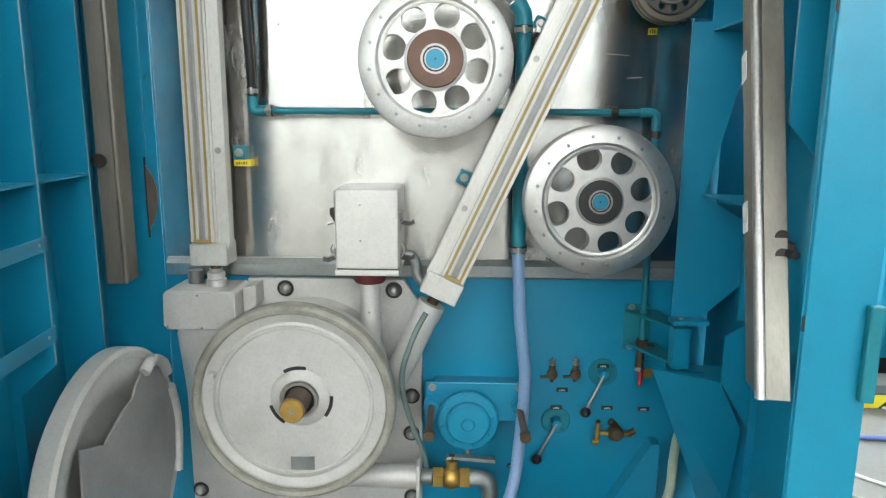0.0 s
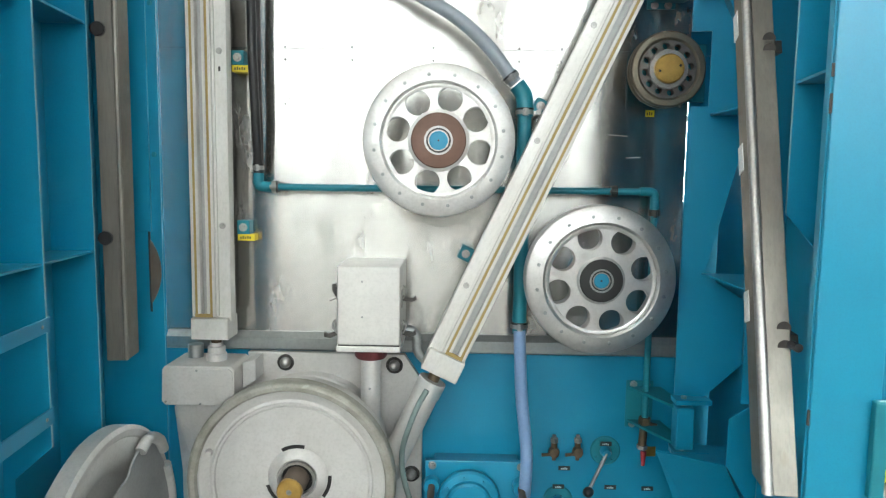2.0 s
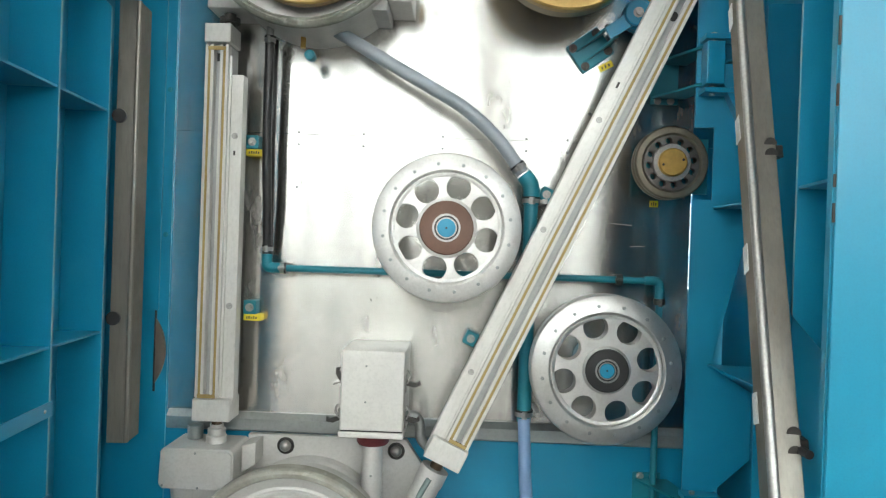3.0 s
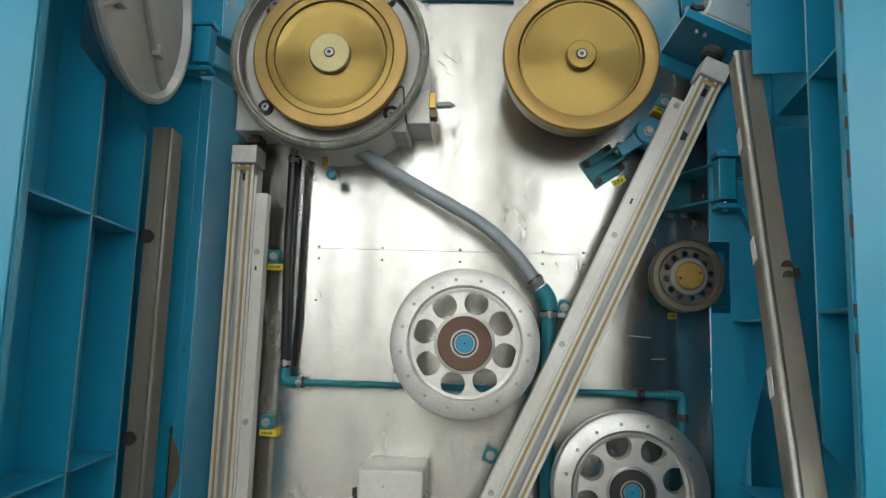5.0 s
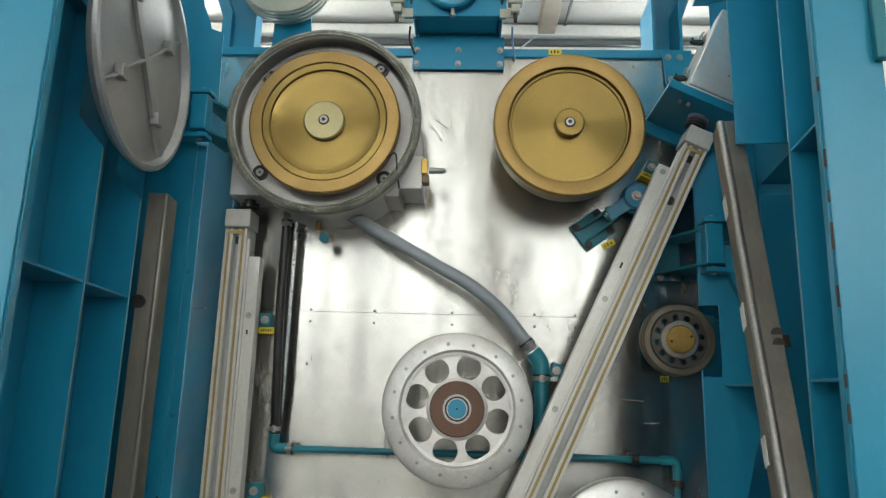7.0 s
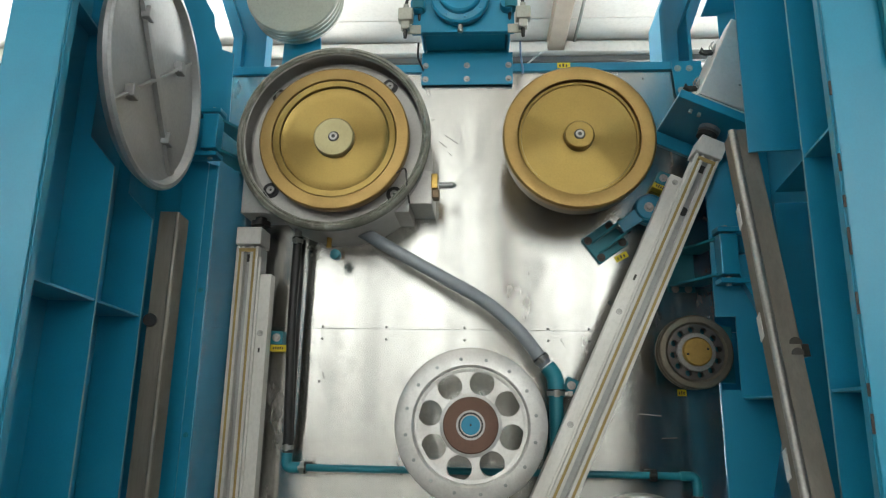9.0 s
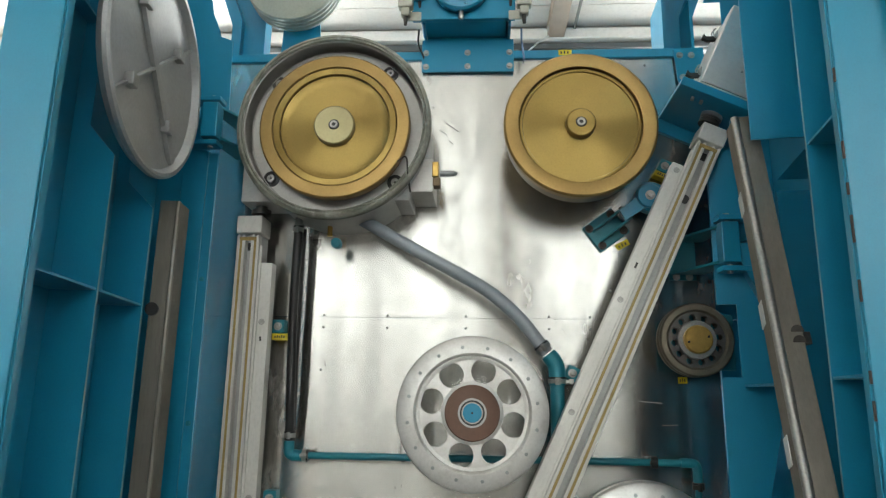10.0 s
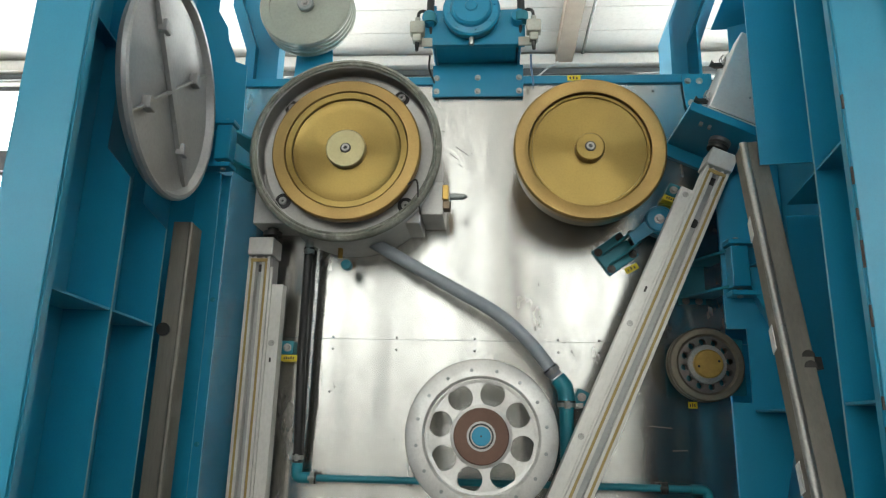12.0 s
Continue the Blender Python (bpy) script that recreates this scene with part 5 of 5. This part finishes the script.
DW = 0.118
ML, MR = door_frame(-1), door_frame(1)
dl = thing("cabinet_door", "open blue ribbed steel cabinet door with round lids", "door", rot=ML, group="cabinet doors")
part("skin", dbox(-1, 0.0, 0.97, DW, DW + 0.006, 0.12, 3.55), BLUE, dl, local=True)
part("end_post", dbox(-1, -0.008, 0.0, 0.0, DW + 0.006, 0.10, 3.56, 0.003), BLUE_CHIP, dl, "broad light-catching blue end face with worn edge", local=True)
part("end_lip", dbox(-1, 0.0005, 0.028, -0.003, 0.004, 0.10, 3.56), BLUE_CHIP, dl, "chipped inner edge", local=True)
part("rib", dprism_u(-1, [(0, 0.98), (0, 2.42), (0.07, 2.50), (0.07, 3.2), (DW - 0.001, 3.2), (DW - 0.001, 0.12), (0.09, 0.12), (0.09, 0.90)], 0.318, 0.326), BLUE, dl, local=True)
part("rib", dprism_u(-1, [(0, 0.92), (0, 2.36), (0.08, 2.44), (0.08, 3.2), (DW - 0.001, 3.2), (DW - 0.001, 0.12), (0.09, 0.12), (0.09, 0.85)], 0.610, 0.618), BLUE, dl, local=True)
part("hinge_plate", dprism_u(-1, [(-0.085, 0.62), (-0.085, 2.655), (-0.045, 2.66), (-0.045, 2.82), (-0.108, 2.825), (-0.100, 3.10), (-0.055, 3.115), (-0.05, 3.14), (-0.02, 3.21), (-0.012, 3.26), (0.03, 3.33), (0.03, 3.5), (DW - 0.001, 3.5), (DW - 0.001, 0.62)], 0.93, 0.938), BLUE, dl, local=True)
part("hinge_strip", dbox(-1, 0.918, 0.9295, -0.055, 0.03, 1.47, 2.66), BLUE, dl, local=True)
for z in (1.436, 2.065, 2.80):
    part("shelf", dprism_z(-1, [(0.005, 0.002), (0.317, 0.002), (0.317, DW - 0.002), (0.005, DW - 0.002)] if z < 2.5 else [(0.005, 0.06), (0.317, 0.08), (0.317, DW - 0.002), (0.005, DW - 0.002)], z - 0.003, z + 0.003), BLUE, dl, local=True)
    if z < 2.5:
        part("shelf", dprism_z(-1, [(0.327, 0.002), (0.609, 0.002), (0.609, DW - 0.002), (0.327, DW - 0.002)], z - 0.003, z + 0.003), BLUE, dl, local=True)
# pale strip on the rib edges: edge highlight in the colour, plus some wear
EDGE = surface("worn_highlit_paint_edge", (0.10, 0.33, 0.42), (0.30, 0.34, 0.33), 0.45, 0.6, 0.0, (0.45, 0.42, 0.36), 0.6, 14.0)
for u, za, zb in ((0.318, 0.98, 2.42), (0.610, 0.92, 2.36)):
    part("worn_highlit_edge", dbox(-1, u + 0.0005, u + 0.0075, -0.0012, -0.0002, za, zb, 0), EDGE, dl, "pale edge with wear and painted highlight", local=True)
for z0, z1 in ((1.272, 1.308), (1.042, 1.083)):
    st = part("strap", dbox(-1, -0.004, 0.325, -0.008, -0.0035, z0, z1), BLUE, dl, "paler blue bolted flat strap", local=True)
    for u in (0.04, 0.285):
        bolt(dl, (u, -0.008, (z0 + z1) / 2), 0.005, 0.003, LEDGE, False, True, None, True)
for z in (1.30, 1.72, 2.20):
    bolt(dl, (0.93, -0.068, z), 0.006, 0.004, TEAL, True, False, Matrix.Rotation(radians(-90), 4, "Z"), True)
# brushed disc that shows in the slit of the hinge plate
rd = thing("rusty_disc", "rust-brown brake disc edge in the door slit", "disc", rot=ML)
arc = [(-0.046 + 0.155 - 0.19 * math.cos(radians(a)), 1.335 + 0.19 * math.sin(radians(a))) for a in range(-34, 35, 4)]
part("disc", dprism_u(-1, arc, 0.921, 0.9297), RUST, rd, local=True)
# no opening is cut; a black strip stands for the slit's shade
part("slit", dbox(-1, 0.9265, 0.9298, -0.049, -0.042, 1.20, 1.468, 0), BLACK, rd, "black strip for the shade in the slit", local=True)

dr = thing("cabinet_door", "open blue ribbed steel cabinet door with worn edge", "door", rot=MR, group="cabinet doors")
# skin lengthened past the hinge plate to keep window light off the column
part("skin", dbox(1, 0.0, 1.31, DW, DW + 0.006, 0.12, 3.55), BLUE, dr, local=True)
part("end_post", dbox(1, -0.008, 0.0, 0.0, DW + 0.006, 0.10, 3.56, 0.003), BLUE_CHIP, dr, "broad light-catching blue end face with worn edge", local=True)
part("end_lip", dbox(1, 0.0005, 0.026, -0.003, 0.004, 0.10, 3.56), BLUE_CHIP, dr, "chipped inner edge", local=True)
part("rib", dprism_u(1, [(0, 1.587), (0, 3.3), (DW - 0.001, 3.3), (DW - 0.001, 1.46), (0.075, 1.50)], 0.196, 0.204), BLUE, dr, local=True)
part("rib", dprism_u(1, [(-0.052, 2.505), (-0.052, 3.3), (DW - 0.001, 3.3), (DW - 0.001, 2.505)], 0.45, 0.458), BLUE, dr, local=True)
part("rib", dprism_u(1, [(0.03, 1.05), (0.03, 2.39), (DW - 0.001, 2.39), (DW - 0.001, 1.05)], 0.56, 0.568), BLUE, dr, local=True)
part("hinge_plate", dprism_u(1, [(-0.085, 0.95), (-0.085, 1.89), (-0.025, 1.89), (-0.025, 2.12), (-0.085, 2.12), (-0.085, 2.58), (0.0, 2.66), (0.0, 3.3), (DW - 0.001, 3.3), (DW - 0.001, 1.80), (0.088, 1.785), (-0.01, 1.366), (-0.01, 1.358), (DW - 0.001, 1.28), (DW - 0.001, 1.07), (0.0, 0.95)], 0.90, 0.908), BLUE, dr, local=True)
for z, us in ((1.865, ((0.005, 0.195), (0.569, 0.899))), (2.39, ((0.005, 0.195), (0.205, 0.449))), (1.362, ((0.569, 0.899),)), (2.32, ((0.80, 0.899),))):
    for u0, u1 in us:
        wa = -0.02 if u0 > 0.5 else 0.002
        part("shelf", dprism_z(1, [(u0, 0.03 if u0 > 0.5 else wa), (u1, wa), (u1, DW - 0.002), (u0, DW - 0.002)], z - 0.003, z + 0.003), BLUE, dr, local=True)
part("gusset", dprism_u(1, [(-0.04, 2.31), (0.045, 2.31), (0.045, 2.12)], 0.85, 0.8995), BLUE, dr, local=True)
part("handle", dbox(1, -0.03, -0.0085, 0.105, 0.131, 1.065, 1.255, 0.004), TEAL, dr, "pale teal pull handle", local=True)
part("handle", dbox(1, -0.03, -0.0085, 0.105, 0.131, 2.50, 2.75, 0.004), TEAL, dr, "pale teal pull handle", local=True)
for z, hgt in ((1.80, 0.03), (1.86, 0.02), (2.02, 0.035), (1.21, 0.025), (2.30, 0.03), (2.14, 0.045), (2.22, 0.02), (2.46, 0.025)):
    part("paint_chip", dbox(1, -0.0087, -0.004, -0.0036, 0.0005, z - hgt * 0.6, z + hgt * 0.6, 0), CHIP, dr, "rusty paint chip", local=True)
part("worn_highlit_edge", dbox(1, 0.1965, 0.2035, -0.0012, -0.0002, 1.59, 3.3, 0), EDGE, dr, "pale edge with wear and painted highlight", local=True)
part("top_plate", slab([(0.826, 2.20, 3.20), (1.02, 2.20, 3.206), (1.02, 1.98, 3.42), (0.90, 1.98, 3.42)], 0.006), BLUE, dr, "dark blue plate over the slanted box")
# plates under the lower hinge
part("lower_bracket_plate", slab([(0.671, 1.95, 0.872), (0.902, 2.12, 0.352), (0.985, 2.10, 0.35), (0.968, 2.0, 0.66), (0.874, 1.95, 0.831)], 0.006), BLUE, dr, "sloping blue plate under the hinge")
part("lower_shelf", dprism_z(1, [(0.77, -0.10), (0.93, -0.09), (0.93, 0.117), (0.77, 0.117)], 0.776, 0.784), BLUE, dr, local=True)
part("lower_rib", dprism_u(1, [(0.09, 0.30), (0.10, 1.05), (DW - 0.001, 1.05), (DW - 0.001, 0.30)], 0.60, 0.608), BLUE, dr, local=True)
part("gusset_face", slab([(0.866, 1.93, 0.978), (0.866, 1.93, 0.839), (0.962, 1.93, 0.680), (0.962, 1.93, 1.04)], 0.006), BLUE, dr)


# ---- steel profiles on the doors ----
def steel_profile(label, m, side, lean, u0, z0, z1):
    """A folded steel cover strip on a door: near face and inner face."""
    p = thing("cover_profile", label, "cover profile", rot=m, group="cover profiles")
    s = 1 if side < 0 else -1
    sh = Matrix.Identity(4)
    sh[0][2] = math.tan(radians(lean))
    sh[0][3] = u0 - z0 * math.tan(radians(lean))
    sh[1][3] = 0.018 if side > 0 else 0.0
    near = box(0.0, 0.006, *sorted((s * -0.058, s * -0.001)), z0, z1, 0.0015)
    inner = box(0.0065, 0.10, *sorted((s * -0.058, s * -0.052)), z0, z1, 0.0015)
    fold = box(0.094, 0.10, *sorted((s * -0.0515, s * -0.002)), z0, z1, 0.0015)
    # round fold; the right one is thicker and in CHROME to draw the ridge highlight
    edge = cyl((0.003, s * -0.0555, z0 + 0.002), (0.003, s * -0.0555, z1 - 0.002), 0.0075 if side < 0 else 0.011, 14)
    for nm, b, mt, lb in (("near_face", near, RAWSTEEL, "grey raw steel face"), ("inner_face", inner, RAWSHADE, "brown stained steel face with shade in its colour"), ("far_face", fold, RAWSHADE, ""), ("fold", edge, CHROME if side > 0 else RAWSTEEL, "")):
        b.transform(sh)
        part(nm, b, mt, p, lb, local=True, smooth=40 if nm == "fold" else None)
    return p, sh


pl_, shl = steel_profile("raw grey-brown steel profile on the open door", ML, -1, 0.0, 0.665, 1.105, 2.40)
pr_, shr = steel_profile("raw grey-brown slanted steel profile on the open door", MR, 1, 19.8, -0.036, 1.062, 2.60)
for z in (1.385, 1.703, 2.02, 2.335):
    t_ = shr @ Vector((0.10, 0.0585, z))
    cl = thing("tape_strip", "small white tape clip on the steel profile", "tape", rot=MR @ Matrix.Translation(t_) @ Matrix.Rotation(radians(19.8), 4, "Y"), group="tape clips")
    part("tape", box(-0.03, 0.004, -0.002, 0.0015, -0.033, 0.033, 0.0005), WHITE, cl, local=True)
for z in (1.33, 1.365, 1.95, 1.975):
    t_ = shr @ Vector((-0.0002, 0.012, z))
    part("rust_spot", lathe([(0, -0.0006), (0.014, -0.0006), (0.014, 0.0), (0, 0.0)], tuple(t_), 14, axis="x"), CHIP, pr_, "brown stain", local=True)
for z in (1.335, 1.96):
    b = box(0.02, 0.06, -0.021, 0.0005, z - 0.015, z + 0.015, 0.002)
    b.transform(shr)
    part("spacer", b, DARK, pr_, "dark steel spacer", local=True)
part("fixing_bolt", cyl(shr @ Vector((-0.001, 0.0, 1.335)), shr @ Vector((-0.03, -0.004, 1.335)), 0.009, 10), BLACK, pr_, local=True)
for z in (1.47, 2.06):
    part("rubber_buffer", cyl((0.655, -0.012, z), (0.6645, -0.012, z), 0.02, 16), BLACK, pl_, local=True)


# ---- round lids on the left door ----
def round_lid(label, c, r, cross, tilt=0.0):
    l = thing("round_lid", label, "lid", rot=Matrix.Translation(c) @ Matrix.Rotation(radians(tilt), 4, "Z"), group="round lids")
    if cross:
        part("dish", lathe([(0, -0.022), (r - 0.05, -0.022), (r - 0.028, -0.016), (r - 0.016, 0.004), (r - 0.006, 0.006), (r, 0.0), (r, -0.012), (r - 0.02, -0.035), (r - 0.05, -0.042), (0, -0.042)], (0, 0, 0), 80, axis="x"), LIDGREY, l, smooth=30, local=True)
        for a in (38, 128):
            wide = 0.015 if a == 128 else 0.004
            b = box(-0.0215, -0.008, -wide, wide, -r + 0.03, r - 0.03, 0.001)
            b.transform(Matrix.Rotation(radians(a - 90), 4, "X"))
            part("cross_bar", b, LIDGREY, l, local=True)
        for k, a in enumerate((38, 128, 218, 308)):
            y, z = 0.56 * r * math.cos(radians(a)), 0.56 * r * math.sin(radians(a))
            part("boss", box(-0.0215, 0.004, y - 0.018, y + 0.018, z - 0.018, z + 0.018, 0.003), LIDGREY, l, "grey square boss", local=True)
    else:
        part("dish", lathe([(0, -0.035), (r - 0.15, -0.035), (r - 0.135, -0.03), (r - 0.115, -0.012), (r - 0.085, 0.002), (r - 0.05, 0.008), (r - 0.035, 0.006), (r - 0.03, 0.012), (r - 0.012, 0.016), (r, 0.008), (r, -0.04), (r - 0.03, -0.06), (0, -0.06)], (0, 0, 0), 96, axis="x"), CAST, l, "broad curved silver rim", smooth=30, local=True)
        part("inner_plate", prism([(-0.25, -0.2), (-0.17, -0.26), (0.0, -0.33), (0.2, -0.27), (0.305, -0.1), (0.325, 0.05), (0.29, 0.17), (0.235, 0.245), (0.165, 0.285), (0.125, 0.27), (0.08, 0.245), (0.06, 0.215), (0.0, 0.205), (-0.07, 0.172), (-0.115, 0.150), (-0.125, 0.162), (-0.225, 0.198)], 0.0165, 0.0235, "x", 0.002), LIDGREY, l, "grey inner plate with stepped notch", local=True)
        part("lip", tube([(0.028, 0.125, 0.268), (0.034, 0.17, 0.292), (0.034, 0.235, 0.262), (0.028, 0.275, 0.215)], 0.017, 14, 6), MACHINED, l, "rounded bright lip", local=True, smooth=50)
        part("edge_strip", tube([(0.022, 0.300, 0.155), (0.022, 0.330, 0.06), (0.022, 0.334, -0.03), (0.022, 0.315, -0.15)], 0.018, 10, 6), MACHINED, l, local=True, smooth=50)
    part("stay", cyl((-0.043 if cross else -0.061, 0, 0), (-0.10, 0, 0), 0.03, 20), BLUE, l, local=True)
    return l


round_lid("grey-painted round steel lid with cross bars", (-0.862, 1.70, 2.712), 0.314, True, 4.0)
round_lid("grey-silver round cast lid with inner plate", (-0.872, 1.80, 0.575), 0.372, False)


# ---- hinges ----
def hinge(label, sx, x, y, z, hgt):
    """A welded hinge: wall gussets, knuckle and door ears."""
    h = thing("door_hinge", label, "hinge", (x, y, z), group="door hinges")
    wp = part("wall_plate", box(*sorted((x - sx * 0.02, x - sx * 0.115)), PY - 0.012, PY - 0.0005, z - hgt / 2 - 0.02, z + hgt / 2 + 0.02, 0.002), TEAL, h)
    for zz in (z - hgt / 2, z + hgt / 2 - 0.008):
        part("gusset", prism([(x - sx * 0.11, PY - 0.0125), (x + sx * 0.005, PY - 0.0125), (x + sx * 0.03, y + 0.03), (x + sx * 0.03, y), (x - sx * 0.01, y)], zz, zz + 0.008, "z"), TEAL, h)
    part("knuckle", box(*sorted((x - sx * 0.012, x + sx * 0.045)), y - 0.035, y + 0.02, z - hgt / 2 - 0.004, z + hgt / 2 + 0.004, 0.004), BLUE, h)
    for zz in (z - hgt / 2 - 0.03, z + hgt / 2 + 0.012):
        part("ear", box(*sorted((x - sx * 0.015, x + sx * 0.10)), y - 0.03, y + 0.03, zz, zz + 0.016, 0.002), BLUE, h)
        part("pin", cyl((x + sx * 0.016, y - 0.006, zz - 0.006), (x + sx * 0.016, y - 0.006, zz + 0.024), 0.009, 10), CHROME, h)
    for dx in (0.045, 0.09):
        for dz in (-hgt / 2 - 0.008, hgt / 2 + 0.008):
            bolt(wp, (x - sx * dx, PY - 0.012, z + dz), 0.009, 0.008)
    return h


hinge("blue welded hinge between the cabinet and door", 1, 0.818, 2.165, 2.312, 0.125)
hinge("blue welded hinge between the cabinet and door", 1, 0.803, 2.175, 0.865, 0.13)
hinge("blue welded hinge between the cabinet and door", -1, -0.882, 2.165, 2.745, 0.12)

# ---- floor things beyond the right door ----
far = thing("blue_machine", "blue machine body with orange stripe beside a kerb", "machine", (3.6, 4.4, 0))
part("body", box(2.75, 5.2, 4.2, 5.6, 0.12, 1.9, 0.01), BLUE, far)
part("stripe", box(2.75, 5.2, 4.188, 4.1985, 1.30, 1.37), surface("orange_stripe", (0.6, 0.2, 0.03), (0.5, 0.17, 0.03), 0.5), far)
part("foot", box(2.8, 5.1, 4.25, 5.5, 0.0, 0.1195), DARK, far)
wr = thing("wrapped_roll", "white wrapped roll on the floor beside the machine", "roll", (3.1, 4.0, 0))
part("roll", cyl((2.75, 3.95, 0.35), (3.5, 3.95, 0.35), 0.12, 24), WHITE, wr, smooth=40)
part("stand", box(2.8, 3.45, 3.87, 4.03, 0.0, 0.24, 0.01), LEDGE, wr)
hz = thing("hazard_kerb", "yellow and black striped floor kerb", "kerb", (2.9, 3.75, 0))
part("body", box(2.0, 4.6, 3.68, 3.82, 0.0, 0.09, 0.01), BLACK, hz)
for i in range(9):
    part("stripe", prism([(2.05 + i * 0.28, 0.008), (2.19 + i * 0.28, 0.008), (2.27 + i * 0.28, 0.085), (2.13 + i * 0.28, 0.085)], 3.676, 3.6795), YELLOW, hz)
for i, (pts, r, mt, lb) in enumerate((
        ([(1.35, 3.28, 0.014), (2.0, 3.30, 0.014), (3.2, 3.24, 0.014), (4.2, 3.3, 0.014)], 0.013, surface("blue_hose", (0.12, 0.17, 0.45), (0.10, 0.14, 0.38), 0.4), "thin blue hose lying on the floor"),
        ([(1.55, 3.15, 0.009), (1.80, 3.05, 0.009), (2.05, 2.80, 0.009), (2.5, 2.62, 0.009), (3.2, 2.7, 0.009)], 0.008, WHITE, "white cable lying on the floor"),
        ([(1.45, 2.95, 0.008), (1.75, 2.78, 0.008), (2.1, 2.55, 0.008), (2.9, 2.4, 0.008)], 0.007, LEDGE, "grey cable lying on the floor"),
        ([(2.2, 4.0, 0.009), (2.6, 3.60, 0.009), (3.1, 3.3, 0.009), (3.9, 3.45, 0.009)], 0.008, WHITE, "white cable lying on the floor"))):
    fc = thing("floor_cable", lb, "cable", (2.2, 3, 0), group="floor cables")
    part("cable", tube(pts, r, 8, 7), mt, fc, smooth=60)
